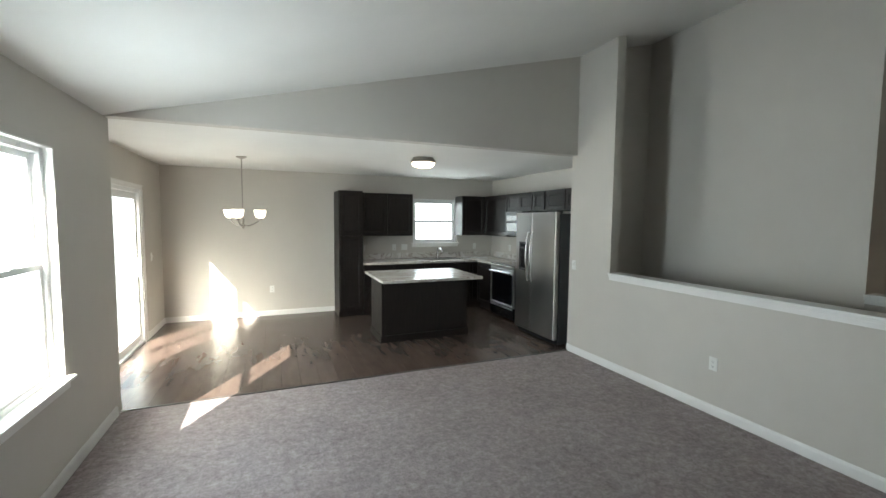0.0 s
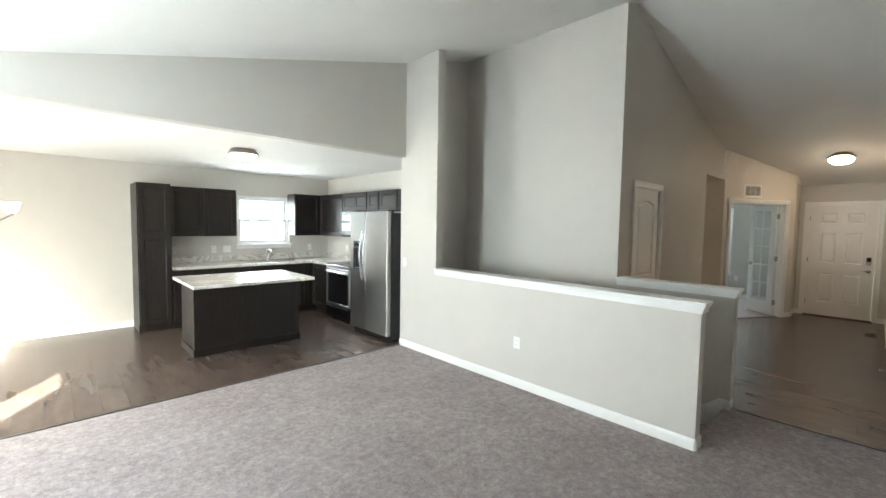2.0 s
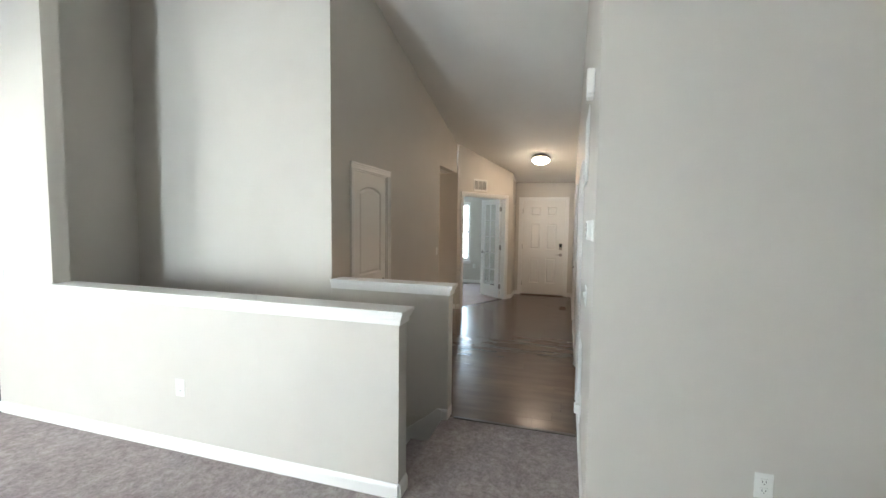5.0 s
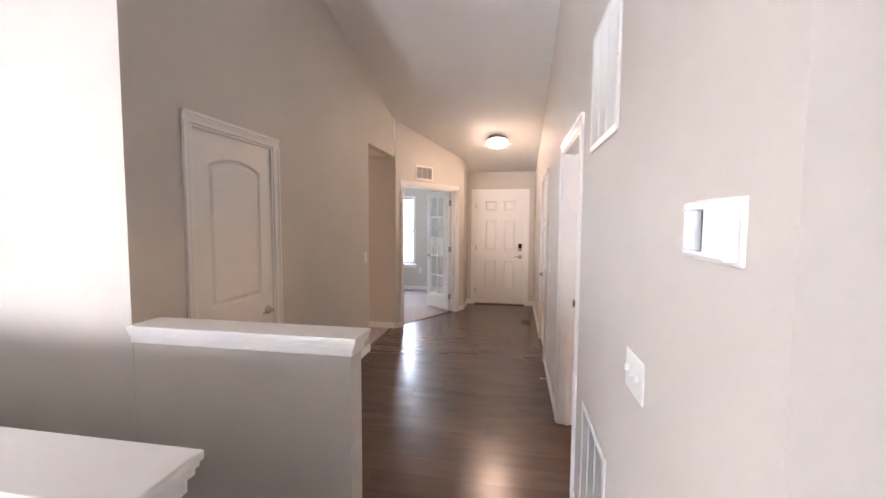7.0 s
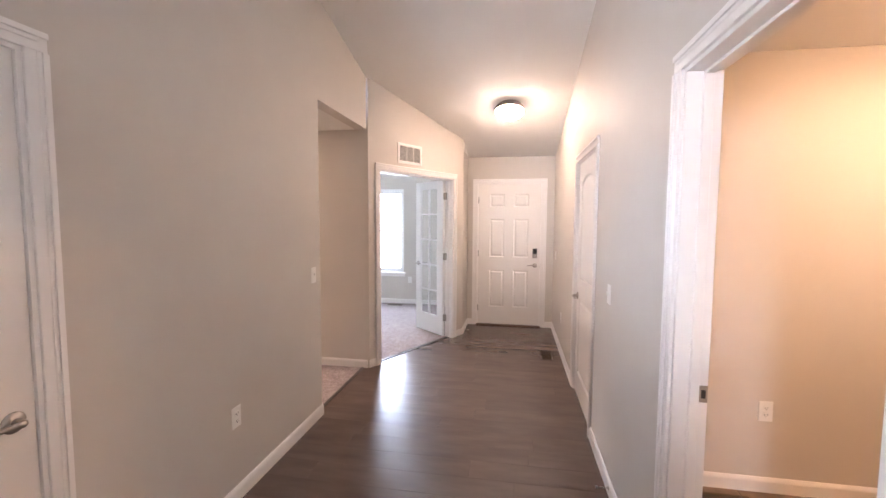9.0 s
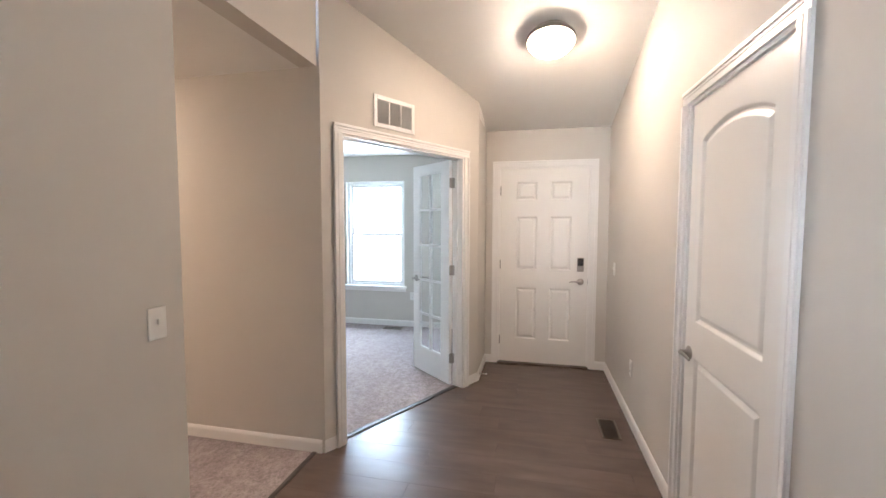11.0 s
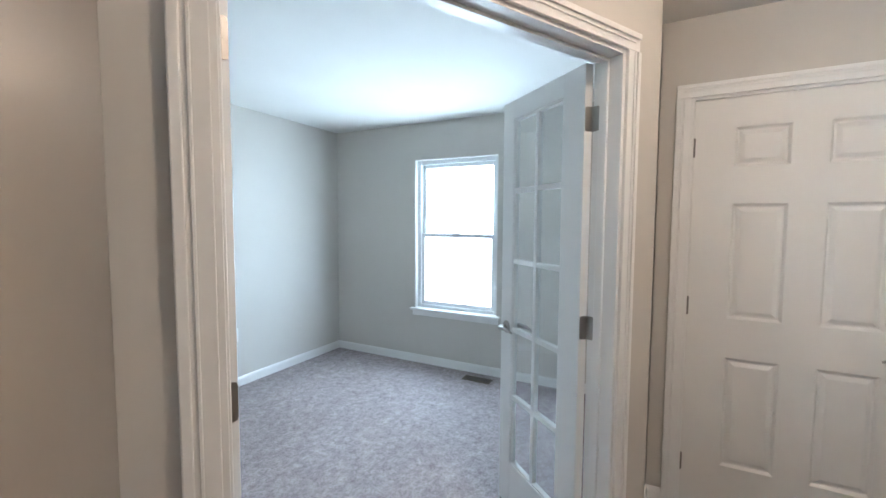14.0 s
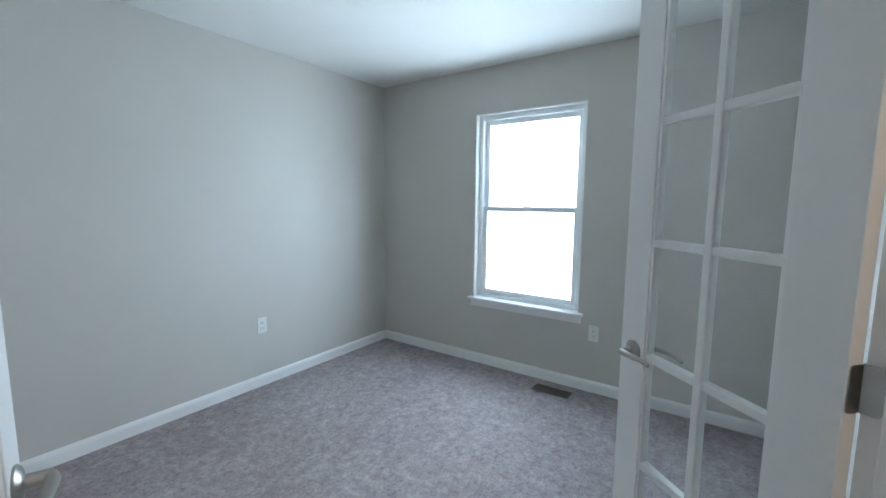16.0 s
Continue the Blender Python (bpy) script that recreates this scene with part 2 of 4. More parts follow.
def sweep(bm, pts, r, seg=10):
    """A round bar along points; r is one radius or one a point."""
    pts = [Vector(p) for p in pts]
    rings = []
    for i, p in enumerate(pts):
        way = (pts[min(i + 1, len(pts) - 1)] - pts[max(i - 1, 0)]).normalized()
        q = way.to_track_quat("Z", "Y")
        rr = r[i] if isinstance(r, (list, tuple)) else r
        rings.append([bm.verts.new(p + q @ Vector((rr * math.cos(a), rr * math.sin(a), 0))) for a in (2 * math.pi * k / seg for k in range(seg))])
    for a, b in zip(rings, rings[1:]):
        off = min(range(seg), key=lambda o: (a[0].co - b[o].co).length)
        for k in range(seg):
            bm.faces.new((a[k], a[(k + 1) % seg], b[(k + 1 + off) % seg], b[(k + off) % seg]))
    bm.faces.new(rings[0]), bm.faces.new(rings[-1])
    return bm


# ---- the structure ----
RIDGE, LOW = 4.335, 2.44
XW, XE, YK = -1.50, 10.21, 7.72   # west wall, entry wall and kitchen window wall


def vault(x, y=0):
    """The height of the sloped ceiling."""
    return LOW + 0.25 * (x - XW) if x < RIDGE else LOW - 0.01 + 0.25 * (XE - x)


def wall(name, axis, a0, a1, f0, f1, top=LOW, holes=(), z0=0.0, label="", mat=None):
    """A wall along x or y from a0 to a1, between the faces f0 and f1; holes are (from, to, bottom, top)."""
    bm = bmesh.new()
    cuts = sorted({a0, a1, *(v for h in holes for v in h[:2]), *([RIDGE] if axis == "x" and callable(top) and a0 < RIDGE < a1 else [])})
    for p, q in zip(cuts, cuts[1:]):
        plan = [(p, f0), (q, f0), (q, f1), (p, f1)] if axis == "x" else [(f0, p), (f1, p), (f1, q), (f0, q)]
        z = z0
        for h in sorted((h for h in holes if h[0] <= p and q <= h[1]), key=lambda h: h[2]):
            if h[2] > z:
                prism(bm, plan, z, h[2])
            z = h[3]
        zt = (lambda x, y: top(x if x != RIDGE or p >= RIDGE else RIDGE - 1e-6)) if callable(top) else top
        prism(bm, plan, z, zt)
    bmesh.ops.remove_doubles(bm, verts=bm.verts, dist=1e-5)
    ob = part(name, bm, mat or WALL)
    return tagged(ob, label or "warm grey painted drywall wall", "wall", kind="structure")


D1 = (4.526, 5.269)      # closet door by the stairs
D2 = (4.92, 5.772)      # open doorway to the bath
D3 = (7.231, 8.071)      # hall closet door
ED = (0.12, 1.04)      # entry door
YR, YL = -0.045, 1.978  # the hall's two faces
A = Vector((8.208, 1.960))
Bp = Vector((9.639, 1.175))
DIR = (Bp - A).normalized()
NIN = Vector((-DIR.y, DIR.x))
if NIN.y < 0:
    NIN = -NIN

wall("wall_living_window", "y", -3.32, 4.31, XW - 0.13, XW, holes=[(2.68, 3.48, 0.62, 2.06)])
wall("wall_living_rear", "x", XW, 3.17, -3.32, -3.20, vault)
wall("wall_living_outlet", "y", -3.32, YR - 0.115, 3.17, 3.285, vault(3.17) + 0.02)
wall("wall_hall_south", "x", 3.17, XE, YR - 0.115, YR, vault, holes=[(*D2, 0, 2.05), (*D3, 0, 2.05)])
wall("wall_entry", "y", YR - 0.115, 1.285, XE, XE + 0.13, LOW + 0.01, holes=[(*ED, 0, 2.06)])
wall("wall_entry_side", "x", Bp.x, XE, Bp.y, 1.285, vault)
wall("wall_hall_north", "x", 4.262, 7.175, YL, YL + 0.115, vault, holes=[(*D1, 0, 2.05)])
wall("wall_passage_head", "x", 7.175, 8.208, YL, YL + 0.115, vault, z0=2.43)
wall("wall_stairwell_far", "y", YL, 4.215, 4.147, 4.262, vault(4.15) + 0.03, z0=-2.7)
wall("wall_stairwell_end", "x", 3.285, 4.147, 4.16, 4.275, vault, z0=-2.7)
wall("wall_pier", "y", 3.72, 4.40, 3.17, 3.285, vault(3.17) + 0.02)
wall("wall_header", "x", XW, 3.17, 4.31, 4.425, vault, z0=LOW)
wall("wall_dining_return", "x", -1.99, XW, 4.31, 4.425)
wall("wall_patio", "y", 4.425, YK, -1.99, -1.86, holes=[(4.84, 6.68, 0.0, 2.0)])
wall("wall_kitchen_window", "x", -1.99, 4.03, YK, YK + 0.13, holes=[(2.19, 3.11, 1.18, 2.04)])
wall("wall_kitchen_range", "y", 4.40, YK, 3.90, 4.03)
wall("wall_kitchen_fridge_side", "x", 3.285, 3.90, 4.275, 4.40, LOW)
wall("wall_office_window", "y", 1.285, 4.507, 11.47, 11.60, holes=[(2.475, 3.37, 0.56, 2.08)])
wall("wall_office_north", "x", 8.35, 11.47, 4.392, 4.507)
wall("wall_office_south", "x", XE, 11.47, 1.17, 1.285)
wall("wall_passage_east", "y", 1.962, 5.2, 8.208, 8.35)
wall("wall_passage_west", "y", YL + 0.115, 5.2, 7.06, 7.175)
wall("wall_passage_end", "x", 7.06, 8.35, 5.2, 5.315)
wall("wall_bath_east", "y", -2.6, YR - 0.115, 6.75, 6.865)
wall("wall_bath_west", "y", -2.6, YR - 0.115, 4.65, 4.765)
wall("wall_bath_south", "x", 4.65, 6.865, -2.715, -2.6)
wall("wall_closet_back", "x", 4.262, 5.7, 2.75, 2.865)
wall("wall_closet_side", "y", YL + 0.115, 2.75, 5.7, 5.815)


def diag_wall():
    """The slanting wall with the double doorway to the office."""
    bm = bmesh.new()
    at = lambda s, d: tuple(A + DIR * s + NIN * d)
    quad = lambda s0, s1: [at(s0, 0), at(s1, 0), at(s1, 0.115), at(s0, 0.115)]
    n = (Bp - A).length
    prism(bm, quad(0, 0.150), 0, vault)
    prism(bm, quad(0.150, 1.421), 2.055, vault)
    prism(bm, quad(1.421, n), 0, vault)
    tagged(part("wall_diagonal", bm, WALL), "warm grey painted slanting wall with a double doorway", "wall", kind="structure")


diag_wall()


def half_wall(name, x0, x1, y0, y1, h, label):
    """A drywall half wall with a white moulded cap."""
    body = tagged(part(name, B(x0, x1, y0, y1, 0.0, h), WALL), label, "wall", kind="structure")
    cap = bmesh.new()
    box(cap, x0 - 0.034, x1 + 0.034, y0 - 0.034, y1, h + 0.016, h + 0.036, 0.004)
    tagged(part("trim", cap, TRIM), "white painted wooden cap of the half wall", "trim", kind="structure")
    cove = bmesh.new()
    for d, z0, z1 in ((0.012, h - 0.044, h - 0.012), (0.022, h - 0.012, h + 0.004), (0.028, h + 0.004, h + 0.016)):
        box(cove, x0 - d, x0, y0 - d, y1, z0, z1, 0.002, 1)
        box(cove, x1, x1 + d, y0 - d, y1, z0, z1, 0.002, 1)
        box(cove, x0, x1, y0 - d, y0, z0, z1, 0.002, 1)
    tagged(part("trim", cove, TRIM), "white stepped moulding under the half wall cap", "trim", kind="structure")
    return body


half_wall("wall_half_stair", 3.17, 3.285, 0.949, 3.72, 1.038, "warm grey half wall with a white cap beside the stairs")
half_wall("wall_half_hall", 4.150, 4.262, 0.944, YL, 1.038, "short warm grey half wall with a white cap by the stairs")
wall("wall_stair_below", "y", 0.99, 4.16, 3.17, 3.285, 0.0, z0=-2.7)
wall("wall_stair_below_hall", "y", 0.99, YL, 4.147, 4.262, 0.0, z0=-2.7)


def ceiling(name, pts, z, label):
    bm = prism(bmesh.new(), pts, z, (lambda x, y: z(x, y) + 0.12) if callable(z) else z + 0.12)
    tagged(part(name, bm, CEIL), label, "ceiling", kind="structure")


rect = lambda x0, x1, y0, y1: [(x0, y0), (x1, y0), (x1, y1), (x0, y1)]
ceiling("ceiling_vault_west", rect(XW - 0.13, RIDGE, -3.32, 4.425), lambda x, y: LOW + 0.25 * (x - XW), "white sloped vault ceiling over the living room")
ceiling("ceiling_vault_east", [(RIDGE, -0.16), (XE + 0.13, -0.16), (XE + 0.13, 1.28), (9.69, 1.28), (8.36, 2.09), (RIDGE, 2.09)], lambda x, y: LOW - 0.01 + 0.25 * (XE - x), "white sloped vault ceiling over the hall")
ceiling("ceiling_dining", rect(-1.99, 4.03, 4.425, YK + 0.13), LOW, "flat white ceiling over kitchen and dining area")
ceiling("ceiling_office", [tuple(A + NIN * 0.115), tuple(Bp + NIN * 0.115), (9.7, 1.17), (11.60, 1.17), (11.60, 4.507), (8.35, 4.507)], LOW, "flat white office ceiling")
ceiling("ceiling_passage", rect(7.06, 8.35, YL + 0.115, 5.315), LOW - 0.01, "flat white ceiling over the side passage")
ceiling("ceiling_bath", rect(4.65, 6.865, -2.715, -0.16), LOW, "flat white bath ceiling")
ceiling("ceiling_closet", rect(4.262, 5.815, YL + 0.115, 2.865), LOW, "flat closet ceiling")


def floor(name, pts, z, mat, label):
    tagged(part(name, prism(bmesh.new(), pts, z - 0.2, z), mat), label, "floor", kind="structure")


SUB = plain("subfloor", (0.05, 0.04, 0.035), 0.9)
floor("floor_living", rect(XW - 0.13, 3.285, -3.32, 4.39), 0.0, CARPET, "taupe cut-pile carpet, slightly worn")
floor("floor_landing", rect(3.285, 4.21, -0.1, 0.99), 0.0, CARPET, "taupe carpeted landing at the stairs")
floor("floor_office", [tuple(A + NIN * 0.07), tuple(Bp + NIN * 0.07), (9.7, 1.2), (11.57, 1.2), (11.57, 4.47), (8.28, 4.47)], 0.002, CARPET, "taupe cut-pile carpet in the office")
floor("floor_passage", rect(7.1, 8.28, 2.03, 5.3), 0.002, CARPET, "taupe carpet in the side passage")
floor("floor_kitchen", rect(-1.99, 4.03, 4.39, YK + 0.13), -0.012, SUB, "dark underlay below the plank floor")
floor("floor_hall", rect(4.21, XE + 0.13, -0.16, 2.03), -0.012, SUB, "dark underlay below the plank floor")
floor("floor_bath", rect(4.65, 6.865, -2.715, -0.16), -0.012, SUB, "dark underlay below the bath floor")
floor("floor_closet", rect(4.262, 5.815, 2.03, 2.865), 0.0, CARPET, "taupe closet carpet")


def baseboards():
    """Painted baseboards with a rounded top, one for each run."""
    runs = [((XW, 4.31), (XW, -3.2)), ((3.17, 0.949), (3.17, 4.40)), ((3.17, -3.2), (3.17, YR)), ((3.17, YR), (4.858, YR)), ((5.834, YR), (7.169, YR)), ((8.133, YR), (XE, YR)),
            ((XE, YR), (XE, 0.058)), ((XE, 1.102), (XE, Bp.y)), ((XE, Bp.y), (Bp.x, Bp.y)), ((5.331, YL), (7.175, YL)), ((4.262, YL), (4.464, YL)),
            (tuple(A), tuple(A + DIR * 0.088)), (tuple(A + DIR * 1.483), tuple(Bp)), ((8.21, 5.2), (8.21, 1.98)), ((7.175, YL), (7.175, 5.2)),
            ((-1.86, 6.745), (-1.86, YK)), ((-1.86, YK), (0.72, YK)), ((XW, 4.425), (-1.86, 4.425)), ((-1.86, 4.425), (-1.86, 4.775)),
            ((11.47, 1.285), (11.47, 4.392)), ((11.47, 4.392), (8.35, 4.392)), ((8.35, 4.392), (8.35, 2.2)), ((9.75, 1.285), (11.47, 1.285)),
            ((6.75, -2.6), (6.75, -0.16)), ((3.285, 0.949), (3.17, 0.949)), ((4.150, 0.944), (4.262, 0.944)), ((4.262, 0.944), (4.262, YL)), ((4.150, 0.944), (4.150, 0.99)), ((4.765, -2.6), (6.75, -2.6))]
    for p, q in runs:
        p, q = Vector(p), Vector(q)
        d = (q - p).normalized()
        n = Vector((-d.y, d.x))
        mid = (p + q) / 2
        # the room's side is found from a point a little off the run
        side = room_side(mid, n)
        n = n * side
        bm = bmesh.new()
        prof = [(-0.002, 0), (0.013, 0), (0.013, 0.062), (0.011, 0.071), (0.007, 0.080), (0.004, 0.085), (-0.002, 0.085)]
        rings = [[bm.verts.new((*(c + n * o), z)) for o, z in prof] for c in (p - d * 0.0, q + d * 0.0)]
        k = len(prof)
        bm.faces.new(rings[0]), bm.faces.new(rings[1])
        for i in range(k):
            bm.faces.new((rings[0][i], rings[0][(i + 1) % k], rings[1][(i + 1) % k], rings[1][i]))
        tagged(part("baseboard", bm, TRIM), "white painted wooden baseboard", "baseboard", kind="structure")


ROOMS = [(XW, 3.17, -3.2, 4.31), (3.17, XE, YR, Bp.y), (4.262, 8.21, 1.0, YL), (-1.86, 3.90, 4.425, YK), (9.0, 11.47, 1.285, 4.392), (8.35, 9.1, 2.2, 4.392), (7.175, 8.21, YL, 5.2), (4.765, 6.75, -2.6, -0.16)]


def room_side(mid, n):
    for s in (1, -1):
        c = mid + n * 0.03 * s
        if any(r[0] < c.x < r[1] and r[2] < c.y < r[3] for r in ROOMS):
            return s
    return 1


baseboards()


def stairs():
    """Carpeted stairs going down from the landing."""
    st = thing("staircase", pose(3.285, 0.99, 0), "carpeted staircase going down between drywall walls", "stairs")
    for i in range(1, 14):
        y = (i - 1) * 0.26
        if y > 3.1:
            break
        bm = bmesh.new()
        box(bm, 0.002, 0.860, y - 0.02, y + 0.26, -0.19 * i - 0.19, -0.19 * i, 0.012)
        part("step", bm, CARPET, st)
    for side, x in (("skirt", 0.003), ("skirt", 0.845)):
        bm = bmesh.new()
        a = [bm.verts.new((x, y, z)) for y, z in ((0.0, 0.085), (0.0, -0.25), (3.1, -2.52), (3.1, -2.18), (0.1, 0.03), (0.04, 0.085))]
        b = [bm.verts.new((x + 0.015, v.co.y, v.co.z)) for v in a]
        bm.faces.new(a), bm.faces.new(b)
        for i in range(6):
            bm.faces.new((a[i], a[(i + 1) % 6], b[(i + 1) % 6], b[i]))
        part(side, bm, TRIM, st, "white sloping skirt board")


stairs()
floor("floor_stair_bottom", rect(3.2, 4.25, 0.9, 4.25), -2.7, CARPET, "taupe carpet at the foot of the stairs")


def outdoors():
    bm = bmesh.new()
    n, r = 48, 900.0
    bm.faces.new([bm.verts.new((r * math.cos(2 * math.pi * i / n), r * math.sin(2 * math.pi * i / n), -3.2)) for i in range(n)])
    tagged(part("ground", bm, GROUND), "dry lawn around the house", "ground", kind="structure")
    bm = B(-5.0, -2.01, 4.2, 8.2, -0.30, -0.12, 0.01)
    tagged(part("patio_slab", bm, plain("concrete", (0.42, 0.41, 0.39), 0.85, 0.0, 0.15, 8.0)), "pale concrete patio slab outside the glass door", "patio", kind="structure")


outdoors()


# ---- windows and doors ----
def window(name, m, w, h, depth, label):
    """A white vinyl double-hung window. Local x along the wall, y out of the room, z from the sill."""
    t = thing(name, m, label, "window", kind="structure")
    bm = bmesh.new()
    f = 0.045
    for x0, x1, z0, z1 in ((0, f, 0, h), (w - f, w, 0, h), (f, w - f, 0, f), (f, w - f, h - f, h)):
        box(bm, x0, x1, depth - 0.08, depth - 0.005, z0, z1, 0.003, 1)
    part("window_frame", bm, VINYL, t)
    mid = h * 0.5
    for k, (z0, z1, y) in enumerate(((f, mid + 0.018, depth - 0.066), (mid - 0.018, h - f, depth - 0.036))):
        bm = bmesh.new()
        s = 0.038
        for x0, x1, a, b in ((f, f + s, z0, z1), (w - f - s, w - f, z0, z1), (f + s, w - f - s, z0, z0 + s), (f + s, w - f - s, z1 - s, z1)):
            box(bm, x0, x1, y, y + 0.026, a, b, 0.003, 1)
        sash = part("sash", bm, VINYL, t)
        pane = part("pane", B(f + s - 0.004, w - f - s + 0.004, y + 0.010, y + 0.015, z0 + s - 0.004, z1 - s + 0.004), GLASS, sash)
        pane.visible_shadow = False
    bm = bmesh.new()
    box(bm, w / 2 - 0.03, w / 2 + 0.03, depth - 0.088, depth - 0.066, mid + 0.016, mid + 0.030, 0.003, 1)
    part("sash_lock", bm, VINYL, t)
    bm = bmesh.new()
    for x0, x1, z0, z1 in ((-0.001, 0.008, 0.0, h), (w - 0.008, w + 0.001, 0.0, h), (0.008, w - 0.008, h - 0.008, h + 0.001)):
        box(bm, x0, x1, 0.002, depth - 0.08, z0, z1)
    part("jamb_liner", bm, TRIM, t)
    part("window_sill", B(-0.035, w + 0.035, -0.045, depth - 0.08, -0.006, 0.016, 0.005), TRIM, t, "white painted window stool")
    part("apron", B(-0.02, w + 0.02, -0.014, -0.001, -0.062, -0.006, 0.004), TRIM, t)
    return t


window("window_1", pose(XW, 2.68, 0.62, 0, 0, 90), 0.80, 1.44, 0.13, "white vinyl double-hung window in the living room")
window("window_2", pose(2.19, YK, 1.18), 0.92, 0.86, 0.13, "white vinyl double-hung window over the kitchen sink")
window("window_3", pose(11.47, 3.37, 0.56, 0, 0, -90), 0.895, 1.52, 0.13, "white vinyl double-hung window in the office")


def patio_door():
    t = thing("door_patio", pose(-1.86, 4.84, 0, 0, 0, 90), "white vinyl sliding glass patio door", "door", kind="structure")
    w, h, d = 1.84, 2.0, 0.13
    bm = bmesh.new()
    for x0, x1, z0, z1 in ((0, 0.05, 0, h), (w - 0.05, w, 0, h), (0.05, w - 0.05, h - 0.05, h), (0.05, w - 0.05, 0, 0.03)):
        box(bm, x0, x1, 0.0, d - 0.002, z0, z1, 0.003, 1)
    part("door_frame", bm, VINYL, t)
    for x0, x1, y in ((0.05, 0.95, 0.075), (0.89, w - 0.05, 0.035)):
        bm = bmesh.new()
        s = 0.07
        for a, b, z0, z1 in ((x0, x0 + s, 0.03, h - 0.05), (x1 - s, x1, 0.03, h - 0.05), (x0 + s, x1 - s, 0.03, 0.12), (x0 + s, x1 - s, h - 0.13, h - 0.05)):
            box(bm, a, b, y, y + 0.035, z0, z1, 0.004, 1)
        leaf = part("sliding_panel", bm, VINYL, t)
        pane = part("pane", B(x0 + s - 0.005, x1 - s + 0.005, y + 0.014, y + 0.020, 0.115, h - 0.125), GLASS, leaf)
        pane.visible_shadow = False
    bm = bmesh.new()
    box(bm, w - 0.10, w - 0.075, -0.01, 0.035, 0.88, 1.12, 0.006)
    part("handle", bm, VINYL, t)
    casing(t, 0, w, h)
    return t


def casing(t, u0, u1, top, y=0.0, w=0.062):
    """A stepped door casing round an opening, proud of the wall towards -y."""
    for name, (a, b, z0, z1, outer) in (("casing", (u0 - w, u0 + 0.004, 0, top - 0.004, 0)), ("casing", (u1 - 0.004, u1 + w, 0, top - 0.004, 1)), ("casing", (u0 - w, u1 + w, top - 0.004, top + w - 0.004, 2))):
        bm = bmesh.new()
        box(bm, a, b, y - 0.012, y + 0.001, z0, z1, 0.002, 1)
        k = 0.020
        if outer == 0:
            box(bm, a, a + k, y - 0.019, y - 0.012, z0, z1, 0.003)
            box(bm, a + 0.028, a + 0.036, y - 0.016, y - 0.012, z0, z1, 0.002, 1)
        elif outer == 1:
            box(bm, b - k, b, y - 0.019, y - 0.012, z0, z1, 0.003)
            box(bm, b - 0.036, b - 0.028, y - 0.016, y - 0.012, z0, z1, 0.002, 1)
        else:
            box(bm, a, b, y - 0.019, y - 0.012, z1 - k, z1, 0.003)
            box(bm, a + 0.03, b - 0.03, y - 0.016, y - 0.012, z1 - 0.036, z1 - 0.028, 0.002, 1)
        part(name, bm, TRIM, t)


def jambs(t, u0, u1, top, depth, stop=True):
    bm = bmesh.new()
    for a, b, z0, z1 in ((u0 - 0.002, u0 + 0.018, 0, top), (u1 - 0.018, u1 + 0.002, 0, top), (u0 + 0.018, u1 - 0.018, top - 0.018, top + 0.001)):
        box(bm, a, b, 0.0005, depth, z0, z1, 0.001, 1)
    if stop:
        for a, b, z0, z1 in ((u0 + 0.018, u0 + 0.029, 0, top - 0.018), (u1 - 0.029, u1 - 0.018, 0, top - 0.018), (u0 + 0.029, u1 - 0.029, top - 0.029, top - 0.018)):
            box(bm, a, b, depth * 0.45, depth * 0.45 + 0.032, z0, z1, 0.002, 1)
    part("jamb", bm, TRIM, t)


def arc_outline(x0, x1, z0, z1, rise, n=14):
    """A panel outline with an eased arched top."""
    pts = [(x0, z0), (x1, z0), (x1, z1 - rise)]
    for i in range(1, n):
        s = i / n
        pts.append((x1 + (x0 - x1) * s, z1 - rise + rise * (math.sin(math.pi * s) ** 0.8)))
    pts.append((x0, z1 - rise))
    return pts


def raised_panel(bm, pts, y):
    """A moulded panel: a cove into the face, then a raised field."""
    cx = (min(p[0] for p in pts) + max(p[0] for p in pts)) / 2
    cz = (min(p[1] for p in pts) + max(p[1] for p in pts)) / 2
    w = max(p[0] for p in pts) - min(p[0] for p in pts)
    h = max(p[1] for p in pts) - min(p[1] for p in pts)
    rings = []
    for inset, dep in ((0.0, 0.0), (0.004, 0.003), (0.012, 0.013), (0.020, 0.013), (0.036, 0.004), (0.040, 0.003)):
        sx, sz = (w - 2 * inset) / w, (h - 2 * inset) / h
        rings.append([bm.verts.new((cx + (x - cx) * sx, y + dep, cz + (z - cz) * sz)) for x, z in pts])
    n = len(pts)
    for a, b in zip(rings, rings[1:]):
        for i in range(n):
            bm.faces.new((a[i], a[(i + 1) % n], b[(i + 1) % n], b[i]))
    bm.faces.new(rings[-1])
    return bm


def lever(t, x, z, y, way, mat=None):
    """A lever handle with a round rose; way is +1 or -1 along x."""
    mat = mat or NICKEL
    bm = bmesh.new()
    q = Vector((0, -1, 0)).to_track_quat("Z", "Y")
    lathe(bm, [(0.001, 0), (0.032, 0), (0.033, 0.004), (0.028, 0.010), (0.014, 0.014), (0.012, 0.042), (0.001, 0.044)], (x, y, z), 24, q)
    pts = [(x, y - 0.040, z), (x + way * 0.020, y - 0.046, z + 0.002), (x + way * 0.055, y - 0.046, z + 0.006), (x + way * 0.090, y - 0.042, z + 0.002), (x + way * 0.112, y - 0.040, z - 0.004)]
    sweep(bm, pts, [0.010, 0.010, 0.008, 0.007, 0.005], 10)
    return part("handle", bm, mat, t, "satin nickel lever handle", smooth=True)


